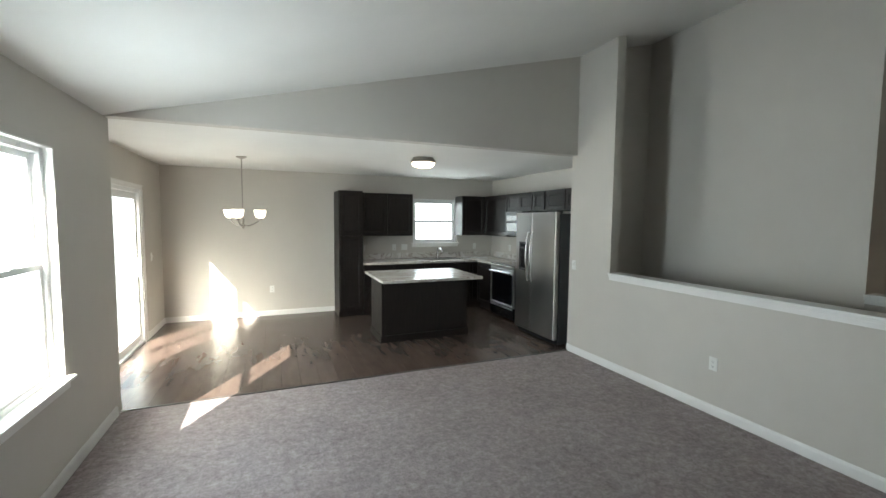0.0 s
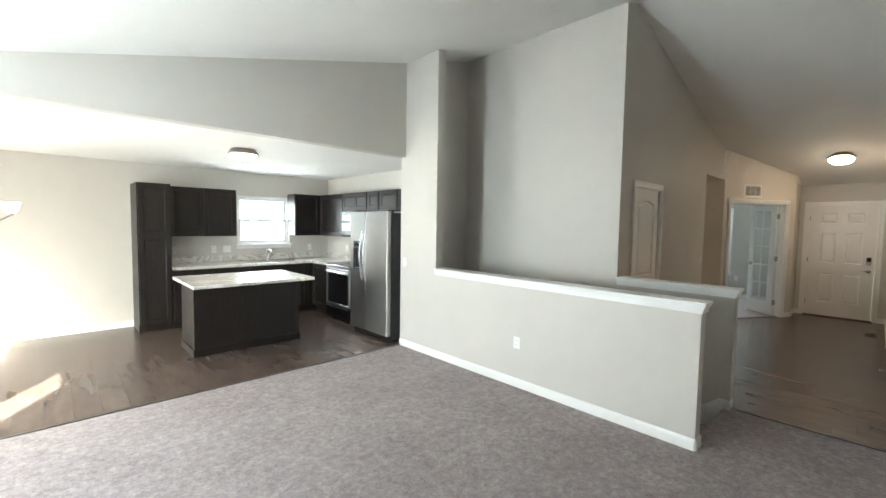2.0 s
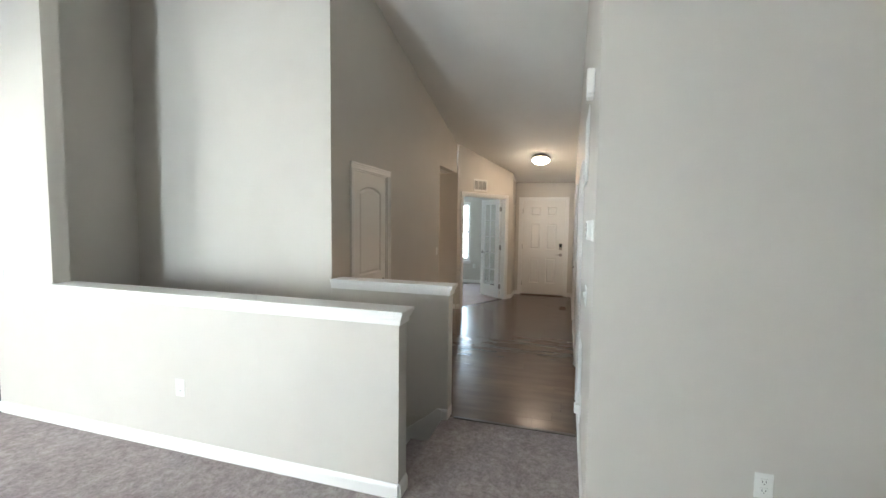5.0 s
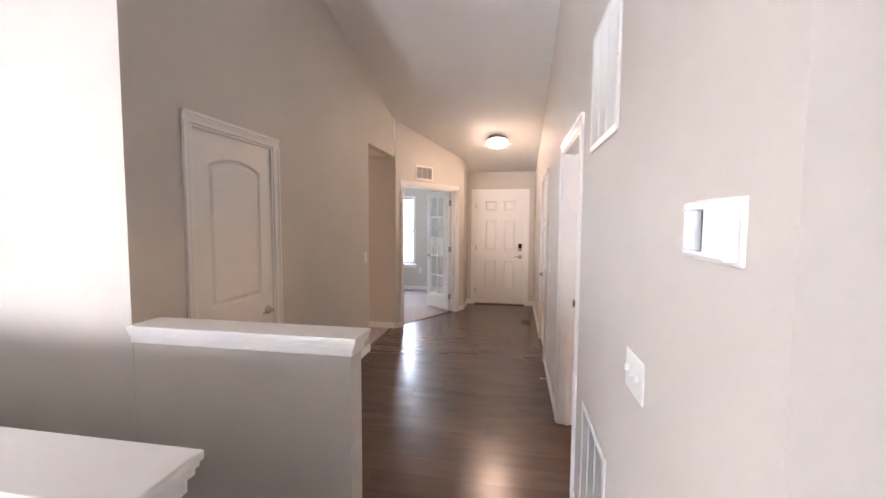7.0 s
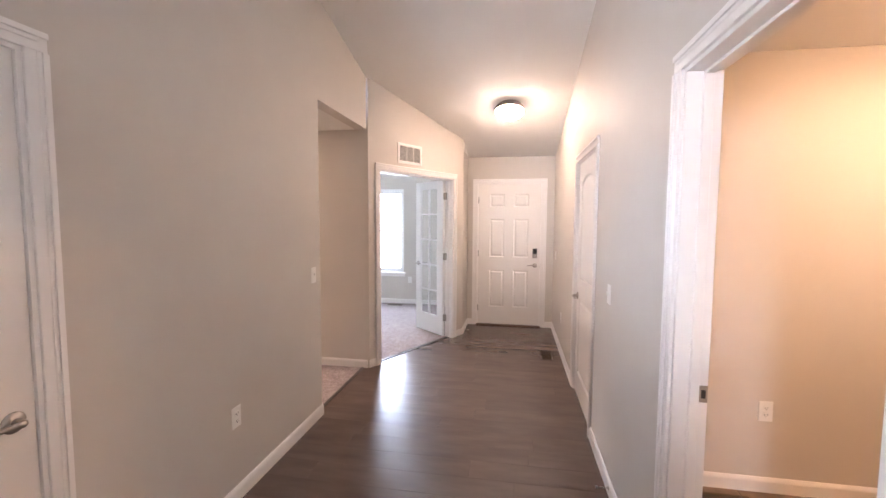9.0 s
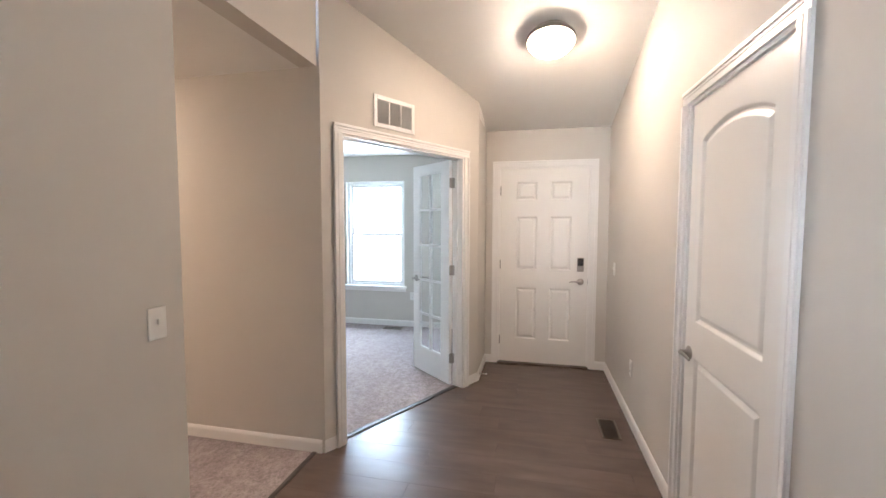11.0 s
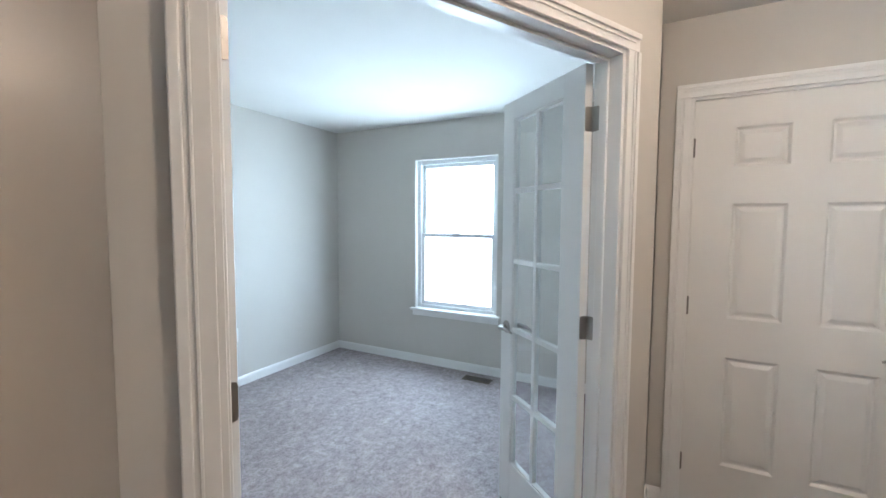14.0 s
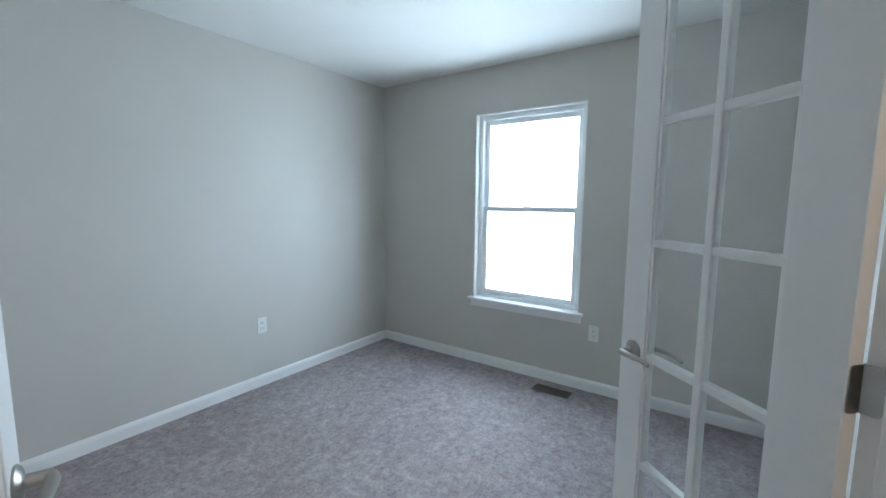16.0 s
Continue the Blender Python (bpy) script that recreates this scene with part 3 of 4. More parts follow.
def hinge(t, x, y, z):
    bm = bmesh.new()
    cyl(bm, (x, y, z - 0.045), (x, y, z + 0.045), 0.006, seg=10)
    cyl(bm, (x, y, z - 0.050), (x, y, z + 0.050), 0.0035, seg=8)
    box(bm, x - 0.011, x + 0.011, y + 0.002, y + 0.006, z - 0.045, z + 0.045, 0.001, 1)
    return part("hinge", bm, HINGE, t, "satin nickel butt hinge", smooth=True)


def arch_door(name, m, w, hinge_left, label, lever_z=0.92):
    """A closed moulded two-panel door with an arched upper panel, its jamb and casing. Local x from left to right as seen."""
    t = thing(name, m, label, "door", kind="structure")
    h, y = 2.035, 0.012
    u0, u1 = 0.02, w - 0.02
    a, b = u0 + 0.115, u1 - 0.115
    pans = [arc_outline(a, b, 1.03, 1.905, 0.055), [(a, 0.20), (b, 0.20), (b, 0.86), (a, 0.86)]]
    bm = bmesh.new()
    lo, hi = 0.008, h
    for x0, x1, z0, z1 in ((u0, a, lo, hi), (b, u1, lo, hi), (a, b, lo, 0.20), (a, b, 0.86, 1.03)):
        box(bm, x0, x1, y, y + 0.035, z0, z1)
    slab_uw(bm, [(a, hi), (a, 1.905 - 0.055)] + list(reversed(pans[0][3:-1])) + [(b, 1.905 - 0.055), (b, hi)], y, y + 0.035)
    box(bm, a, b, y + 0.020, y + 0.034, 0.20, 1.905)
    leaf = part("leaf", bm, DOOR, t)
    for p in pans:
        part("panel", raised_panel(bmesh.new(), p, y), DOOR, leaf)
    hx = u0 if hinge_left else u1
    lx = (u1 - 0.06) if hinge_left else (u0 + 0.06)
    lever(t, lx, lever_z, y, -1 if hinge_left else 1)
    for z in (0.25, 1.02, 1.78):
        hinge(t, hx + (-0.004 if hinge_left else 0.004) - 0.0, y - 0.003, z)
    jambs(t, 0, w, 2.05, 0.115)
    casing(t, 0, w, 2.05)
    return t


def six_panel_door(name, m, w, label):
    t = thing(name, m, label, "door", kind="structure")
    h, y = 2.045, 0.014
    u0, u1 = 0.02, w - 0.02
    cols = [(u0 + 0.165, u0 + 0.375), (u1 - 0.375, u1 - 0.165)]
    rows = [(0.27, 0.81), (1.00, 1.55), (1.72, 1.905)]
    bm = bmesh.new()
    xs = [u0, cols[0][0], cols[0][1], cols[1][0], cols[1][1], u1]
    zs = [0.02, rows[0][0], rows[0][1], rows[1][0], rows[1][1], rows[2][0], rows[2][1], h]
    for i, (x0, x1) in enumerate(zip(xs, xs[1:])):
        for j, (z0, z1) in enumerate(zip(zs, zs[1:])):
            if not (i in (1, 3) and j in (1, 3, 5)):
                box(bm, x0, x1, y, y + 0.044, z0, z1)
    box(bm, u0 + 0.03, u1 - 0.03, y + 0.02, y + 0.043, 0.05, h - 0.03)
    bmesh.ops.remove_doubles(bm, verts=bm.verts, dist=1e-5)
    leaf = part("leaf", bm, DOOR, t)
    for c in cols:
        for r in rows:
            part("panel", raised_panel(bmesh.new(), [(c[0], r[0]), (c[1], r[0]), (c[1], r[1]), (c[0], r[1])], y), DOOR, leaf)
    lever(t, u1 - 0.068, 0.89, y, -1)
    bm = bmesh.new()
    box(bm, u1 - 0.105, u1 - 0.038, y - 0.024, y, 0.995, 1.135, 0.008)
    lock = part("smart_lock", bm, NICKEL, t, "satin nickel keypad deadbolt")
    part("keypad", B(u1 - 0.098, u1 - 0.045, y - 0.0265, y - 0.023, 1.055, 1.128, 0.002), GLOSSBLACK, lock)
    bm = bmesh.new()
    lathe(bm, [(0.001, 0), (0.014, 0), (0.013, 0.012), (0.001, 0.013)], (u1 - 0.071, y - 0.024, 1.025), 16, Vector((0, -1, 0)).to_track_quat("Z", "Y"))
    part("thumb_turn", bm, NICKEL, lock, smooth=True)
    for z in (0.25, 1.05, 1.82):
        hinge(t, u0 - 0.004, y - 0.003, z)
    part("latch_plate", B(u1 + 0.001, u1 + 0.012, y - 0.006, y - 0.001, 0.86, 0.92, 0.001, 1), BLACK, t)
    part("threshold", B(0.0, w, -0.03, 0.13, 0.0, 0.018, 0.005), THRESH, t, "bronze metal threshold")
    jambs(t, 0, w, 2.06, 0.13, False)
    casing(t, 0, w, 2.06)
    return t


patio_door()
arch_door("door_1", pose(D1[0], YL, 0), D1[1] - D1[0], True, "closed white two-panel arched door by the stairs")
arch_door("door_2", pose(D3[1], YR, 0, 0, 0, 180), D3[1] - D3[0], False, "closed white two-panel arched closet door in the hall", 0.87)
six_panel_door("door_3", pose(XE, ED[1], 0, 0, 0, -90), ED[1] - ED[0], "closed white six-panel entry door with keypad lock")


def bath_doorway():
    w = D2[1] - D2[0]
    t = thing("door_4", pose(D2[1], YR, 0, 0, 0, 180), "white cased doorway standing open to the bath", "doorway", kind="structure")
    jambs(t, 0, w, 2.05, 0.115)
    casing(t, 0, w, 2.05)
    bm = bmesh.new()
    box(bm, 0.0175, 0.0205, 0.086, 0.1145, 0.905, 0.965, 0.001, 1)
    part("strike_plate", bm, NICKEL, t, "satin nickel strike plate")
    bm = bmesh.new()
    box(bm, 0.0202, 0.0215, 0.093, 0.107, 0.92, 0.95)
    part("strike_hole", bm, SLOT, t)


bath_doorway()

ANG = math.degrees(math.atan2(DIR.y, DIR.x))


def french_leaf(name, hx, hy, ang, mirror, label):
    """A ten-pane glazed leaf. Local x from the hinge to the free edge; y is the leaf's thickness."""
    t = thing(name, pose(hx, hy, 0.012, 0, 0, ang), label, "door", "french doors to the office")
    w, h, d = 0.600, 2.025, 0.035
    y0, y1 = (-d, 0.0) if mirror else (0.0, d)
    st, sh, tr, br, mu = 0.102, 0.124, 0.090, 0.235, 0.024
    bm = bmesh.new()
    for x0, x1, z0, z1 in ((0, sh, 0, h), (w - st, w, 0, h), (sh, w - st, 0, br), (sh, w - st, h - tr, h)):
        box(bm, x0, x1, y0, y1, z0, z1, 0.0015, 1)
    fr = part("leaf_frame", bm, TRIM, t)
    ox0, ox1, oz0, oz1 = sh, w - st, br, h - tr
    bm = bmesh.new()
    ym = (y0 + y1) / 2
    cx = (ox0 + ox1) / 2
    box(bm, cx - mu / 2, cx + mu / 2, ym - 0.014, ym + 0.014, oz0, oz1, 0.004)
    step = (oz1 - oz0) / 5
    for i in range(1, 5):
        for x0, x1 in ((ox0, cx - mu / 2), (cx + mu / 2, ox1)):
            box(bm, x0, x1, ym - 0.014, ym + 0.014, oz0 + i * step - mu / 2, oz0 + i * step + mu / 2, 0.004)
    for x0, x1, z0, z1 in ((ox0, ox0 + 0.010, oz0, oz1), (ox1 - 0.010, ox1, oz0, oz1), (ox0 + 0.010, ox1 - 0.010, oz0, oz0 + 0.010), (ox0 + 0.010, ox1 - 0.010, oz1 - 0.010, oz1)):
        box(bm, x0, x1, ym - 0.014, ym + 0.014, z0, z1, 0.002, 1)
    part("muntins", bm, TRIM, t)
    for i in range(5):
        for a, b in ((ox0, cx - mu / 2 + 0.004), (cx + mu / 2 - 0.004, ox1)):
            p = part("pane", B(a, b, ym - 0.002, ym + 0.002, oz0 + i * step + 0.006, oz0 + (i + 1) * step - 0.006), GLASS, t)
            p.visible_shadow = False
    for s, yy in ((-1, y0), (1, y1)):
        bm = bmesh.new()
        q = Vector((0, s, 0)).to_track_quat("Z", "Y")
        x, z = w - 0.058, 0.92
        lathe(bm, [(0.001, 0), (0.031, 0), (0.032, 0.004), (0.026, 0.009), (0.013, 0.013), (0.011, 0.045), (0.001, 0.047)], (x, yy, z), 24, q)
        e = yy + s * 0.042
        sweep(bm, [(x, e, z), (x - 0.02, e + s * 0.004, z + 0.001), (x - 0.055, e + s * 0.003, z + 0.004), (x - 0.09, e, z + 0.002), (x - 0.112, e - s * 0.002, z - 0.003)], [0.010, 0.010, 0.008, 0.007, 0.005], 10)
        part("handle", bm, NICKEL, t, "satin nickel lever handle", smooth=True)
    part("latch_plate", B(w - 0.0005, w + 0.0015, ym - 0.012, ym + 0.012, 0.89, 0.95, 0.0005, 1), NICKEL, t)
    for z in (0.24, 1.045, 1.825):
        bm = bmesh.new()
        yk = y1 if mirror else y0
        k = 1 if mirror else -1
        cyl(bm, (-0.004, yk + k * 0.006, z - 0.045), (-0.004, yk + k * 0.006, z + 0.045), 0.0065, seg=12)
        # one plate on the leaf's edge, one on the jamb's face, both with rounded free corners
        way = -NIN
        open_side = DIR if mirror else -DIR
        turn = Matrix.Rotation(-radians(ang), 2)
        for along, out in ((Vector((0, -k)), Vector((-1, 0))), (turn @ way, turn @ open_side)):
            outline = [(0.002, -0.045), (0.024, -0.045), (0.031, -0.042), (0.033, -0.033), (0.033, 0.033), (0.031, 0.042), (0.024, 0.045), (0.002, 0.045)]
            rings = []
            for lift in (0.0, 0.0022):
                rings.append([bm.verts.new((*(along * a + out * lift + Vector((-0.0005, 0))), z + h2)) for a, h2 in outline])
            bm.faces.new(rings[0]), bm.faces.new(rings[1])
            for q in range(8):
                bm.faces.new((rings[0][q], rings[0][(q + 1) % 8], rings[1][(q + 1) % 8], rings[1][q]))
            for a, dz in ((0.014, -0.03), (0.024, 0.0), (0.014, 0.03)):
                c0, c1 = along * a + out * 0.002, along * a + out * 0.0032
                cyl(bm, (c0.x, c0.y, z + dz), (c1.x, c1.y, z + dz), 0.004, seg=8)
        part("hinge", bm, NICKEL, t, "satin nickel butt hinge", smooth=True)
    return t


HR = A + DIR * 1.401 + NIN * 0.118
HL = A + DIR * 0.167 + NIN * 0.118
french_leaf("french_door", HR.x, HR.y, 48.5, False, "white ten-pane glazed door leaf standing open into the office")
french_leaf("french_door", HL.x, HL.y, 74.0, True, "white ten-pane glazed door leaf folded back inside the office")


def french_frame():
    t = thing("door_5", pose(A.x, A.y, 0, 0, 0, ANG), "white cased double doorway to the office", "doorway", kind="structure")
    jambs(t, 0.150, 1.421, 2.055, 0.115)
    casing(t, 0.150, 1.421, 2.055)
    part("ball_catch", B(0.778, 0.818, 0.06, 0.085, 2.032, 2.037, 0.001, 1), NICKEL, t)
    part("transition_strip", B(0.168, 1.403, 0.048, 0.092, 0.001, 0.008, 0.003), STRIP, t, "metal strip between carpet and planks")


french_frame()
tagged(part("trim", B(4.190, 4.226, YR, 0.905, 0.0, 0.007, 0.003), STRIP), "dark strip where hall planks meet landing carpet", "trim", kind="structure")
tagged(part("trim", B(XW, 3.17, 4.375, 4.405, 0.0, 0.007, 0.003), STRIP), "dark strip where kitchen planks meet living carpet", "trim", kind="structure")
tagged(part("trim", B(7.19, 8.2, 2.015, 2.045, 0.0, 0.007, 0.003), STRIP), "dark strip where hall planks meet passage carpet", "trim", kind="structure")


# ---- kitchen ----
def shaker(bm, x0, x1, z0, z1, y, t=0.019, rail=0.058):
    """A recessed-panel cabinet front facing -y."""
    for a, b, c, d in ((x0, x0 + rail, z0, z1), (x1 - rail, x1, z0, z1), (x0 + rail, x1 - rail, z0, z0 + rail), (x0 + rail, x1 - rail, z1 - rail, z1)):
        box(bm, a, b, y - t, y, c, d, 0.002, 1)
    k = 0.010
    a, b, c, d = x0 + rail, x1 - rail, z0 + rail, z1 - rail
    outer = [bm.verts.new(p) for p in ((a, y - t + 0.001, c), (b, y - t + 0.001, c), (b, y - t + 0.001, d), (a, y - t + 0.001, d))]
    inner = [bm.verts.new(p) for p in ((a + k, y - 0.008, c + k), (b - k, y - 0.008, c + k), (b - k, y - 0.008, d - k), (a + k, y - 0.008, d - k))]
    for i in range(4):
        bm.faces.new((outer[i], outer[(i + 1) % 4], inner[(i + 1) % 4], inner[i]))
    bm.faces.new(inner)
    return bm


def cabinet(name, m, w, depth, z0, z1, fronts, label, toe=0.0, group="kitchen cabinets"):
    """A cabinet unit. Local x along the front, y into the wall; fronts are (kind, x0, x1, z0, z1)."""
    t = thing(name, m, label, "cabinet", group)
    bm = bmesh.new()
    box(bm, 0.0008, w - 0.0008, 0, depth - 0.002, z0 + toe, z1, 0.0015, 1)
    if toe:
        box(bm, 0.0008, w - 0.0008, 0.065, depth - 0.002, z0, z0 + toe)
    part("body", bm, ESPRESSO, t)
    for kind, a, b, c, d in fronts:
        if kind == "drawer":
            part("drawer_front", B(a + 0.002, b - 0.002, -0.019, -0.0005, c, d, 0.003), ESPRESSO, t)
        else:
            part("door", shaker(bmesh.new(), a + 0.002, b - 0.002, c, d, -0.0005), ESPRESSO, t)
    return t


def two(w, z0, z1, g=0.012):
    return [("door", g, w / 2, z0, z1), ("door", w / 2, w - g, z0, z1)]


cabinet("pantry_cabinet", pose(0.722, 7.14, 0), 0.40, 0.58, 0, 2.11, [("door", 0.012, 0.388, 1.38, 2.095), ("door", 0.012, 0.388, 0.12, 1.365)], "tall espresso-stained wooden pantry cabinet", 0.10)
cabinet("wall_cabinet", pose(1.124, 7.39, 0), 0.955, 0.33, 1.35, 2.10, two(0.955, 1.365, 2.085), "espresso wall cabinet with two doors beside the window")
cabinet("wall_cabinet", pose(3.065, 7.39, 0), 0.49, 0.33, 1.35, 2.10, [("door", 0.012, 0.478, 1.365, 2.085)], "espresso wall cabinet with one door in the corner")
cabinet("corner_wall_cabinet", pose(3.56, 7.715, 0, 0, 0, -90), 1.17, 0.338, 1.35, 2.10, [("door", 0.345, 1.158, 1.365, 2.085)], "espresso corner wall cabinet")
cabinet("microwave_cabinet", pose(3.56, 6.54, 0, 0, 0, -90), 0.76, 0.338, 1.79, 2.10, two(0.76, 1.805, 2.085), "short espresso cabinet above the microwave")
cabinet("narrow_wall_cabinet", pose(3.56, 5.778, 0, 0, 0, -90), 0.33, 0.338, 1.79, 2.10, [("door", 0.012, 0.318, 1.805, 2.085)], "narrow short espresso wall cabinet")
cabinet("fridge_cabinet", pose(3.56, 5.446, 0, 0, 0, -90), 0.93, 0.338, 1.79, 2.10, [("door", 0.012, 0.46, 1.805, 2.085), ("door", 0.475, 0.918, 1.805, 2.085)], "short espresso cabinet above the refrigerator")
x = 1.124
for w in (0.53, 0.53):
    cabinet("base_cabinet", pose(x, 7.14, 0), w, 0.58, 0, 0.868, [("drawer", 0.012, w - 0.012, 0.70, 0.852), ("door", 0.012, w - 0.012, 0.115, 0.69)], "espresso base cabinet with drawer and door", 0.10)
    x += w
cabinet("sink_base_cabinet", pose(x, 7.14, 0), 0.92, 0.58, 0, 0.868, [("drawer", 0.012, 0.908, 0.70, 0.852), ("door", 0.012, 0.46, 0.115, 0.69), ("door", 0.46, 0.908, 0.115, 0.69)], "espresso sink base cabinet with two doors", 0.10)
x += 0.92
cabinet("corner_base_cabinet", pose(x, 7.14, 0), 3.89 - x, 0.58, 0, 0.868, [("door", 0.012, 0.39, 0.115, 0.852)], "espresso corner base cabinet", 0.10)
cabinet("range_side_cabinet", pose(3.29, 7.138, 0, 0, 0, -90), 0.586, 0.60, 0, 0.868, [("door", 0.012, 0.57, 0.115, 0.852)], "narrow espresso base cabinet beside the range", 0.10)
cabinet("narrow_base_cabinet", pose(3.29, 5.782, 0, 0, 0, -90), 0.316, 0.60, 0, 0.868, [("drawer", 0.012, 0.304, 0.70, 0.852), ("door", 0.012, 0.304, 0.115, 0.69)], "narrow espresso base cabinet beside the refrigerator", 0.10)


def worktop():
    """The L-shaped laminate top with its low splashback, cut for the sink."""
    t = thing("countertop", pose(0, 0, 0), "pale marbled laminate countertop with a low backsplash", "countertop")
    z0, z1 = 0.870, 0.908
    for x0, x1, y0, y1 in ((1.125, 2.26, 7.10, YK), (2.26, 3.04, 7.10, 7.19), (2.26, 3.04, 7.61, YK), (3.04, 3.25, 7.10, YK), (3.25, 3.90, 6.552, YK), (3.25, 3.90, 5.466, 5.770)):
        part("slab", B(x0, x1, y0, y1 - 0.001, z0, z1), LAMINATE, t)
    for r in ((1.125, 3.88, 7.701, 7.719), (3.881, 3.899, 5.466, 5.77), (3.881, 3.899, 6.552, 7.719)):
        part("backsplash", B(*r, 0.909, 1.01, 0.004), LAMINATE, t)
    part("front_edge", B(1.125, 3.25, 7.092, 7.1005, z0 - 0.004, z1, 0.004), LAMINATE, t)


worktop()


def sink():
    t = thing("kitchen_sink", pose(2.65, 7.40, 0.908), "double-bowl stainless sink set in the countertop", "sink")
    bm = bmesh.new()
    for x0, x1, y0, y1 in ((-0.40, 0.40, -0.22, -0.19), (-0.40, 0.40, 0.15, 0.225), (-0.40, -0.37, -0.19, 0.15), (0.37, 0.40, -0.19, 0.15), (-0.015, 0.015, -0.19, 0.15)):
        box(bm, x0, x1, y0, y1, 0.0005, 0.008, 0.002, 1)
    part("rim", bm, CHROME, t)
    for s in (-1, 1):
        bm = bmesh.new()
        x0, x1 = (-0.37, -0.015) if s < 0 else (0.015, 0.37)
        for a, b, c, d, z0, z1 in ((x0, x1, -0.19, 0.15, -0.18, -0.175), (x0 - 0.003, x0, -0.19, 0.15, -0.18, 0.001), (x1, x1 + 0.003, -0.19, 0.15, -0.18, 0.001), (x0, x1, -0.193, -0.19, -0.18, 0.001), (x0, x1, 0.15, 0.153, -0.18, 0.001)):
            box(bm, a, b, c, d, z0, z1)
        part("bowl", bm, STEEL, t)
    f = thing("kitchen_faucet", pose(2.65, 7.595, 0.917), "chrome single-lever kitchen faucet behind the sink", "faucet")
    bm = bmesh.new()
    lathe(bm, [(0.001, 0), (0.028, 0), (0.028, 0.012), (0.021, 0.020), (0.019, 0.13), (0.022, 0.15), (0.001, 0.158)], seg=20)
    part("body", bm, CHROME, f, smooth=True)
    bm = sweep(bmesh.new(), [(0, 0, 0.11), (0, -0.05, 0.16), (0, -0.12, 0.185), (0, -0.18, 0.165), (0, -0.20, 0.13)], [0.013, 0.013, 0.012, 0.011, 0.012], 12)
    part("spout", bm, CHROME, f, smooth=True)
    bm = sweep(bmesh.new(), [(0, 0, 0.155), (0.005, 0.02, 0.19), (0.008, 0.045, 0.215)], [0.012, 0.009, 0.006], 10)
    part("lever", bm, CHROME, f, smooth=True)


sink()


def island():
    t = thing("kitchen_island", pose(1.03, 5.50, 0), "espresso kitchen island with panelled sides", "kitchen island")
    w, d = 1.25, 0.62
    part("body", B(0.012, w - 0.012, 0.012, d, 0.0, 0.852), ESPRESSO, t)
    part("back_panel", B(0.05, w - 0.05, 0.004, 0.013, 0.09, 0.852), ESPRESSO, t)
    for x0, x1 in ((0.0, 0.05), (w - 0.05, w)):
        part("corner_post", B(x0, x1, 0.0, 0.05, 0.09, 0.852, 0.003), ESPRESSO, t)
    for x0 in (0.003, w - 0.013):
        part("side_panel", B(x0, x0 + 0.010, 0.05, d, 0.09, 0.852, 0.002, 1), ESPRESSO, t)
    bm = bmesh.new()
    box(bm, -0.013, w + 0.013, -0.013, 0.012, 0.0, 0.095, 0.005)
    box(bm, -0.013, 0.012, 0.012, d, 0.0, 0.095, 0.005)
    box(bm, w - 0.012, w + 0.013, 0.012, d, 0.0, 0.095, 0.005)
    part("base_moulding", bm, ESPRESSO, t)
    part("door", shaker(bmesh.new(), 0.02, w / 2, 0.11, 0.84, 0), ESPRESSO, t).matrix_basis = pose(w, d + 0.001, 0, 0, 0, 180)
    part("door", shaker(bmesh.new(), w / 2, w - 0.02, 0.11, 0.84, 0), ESPRESSO, t).matrix_basis = pose(w, d + 0.001, 0, 0, 0, 180)
    top = part("island_top", B(0.945, 2.32, 5.10, 6.16, 0.853, 0.891, 0.006, 3), LAMINATE)
    tagged(top, "pale marbled laminate top of the kitchen island", "countertop")


island()


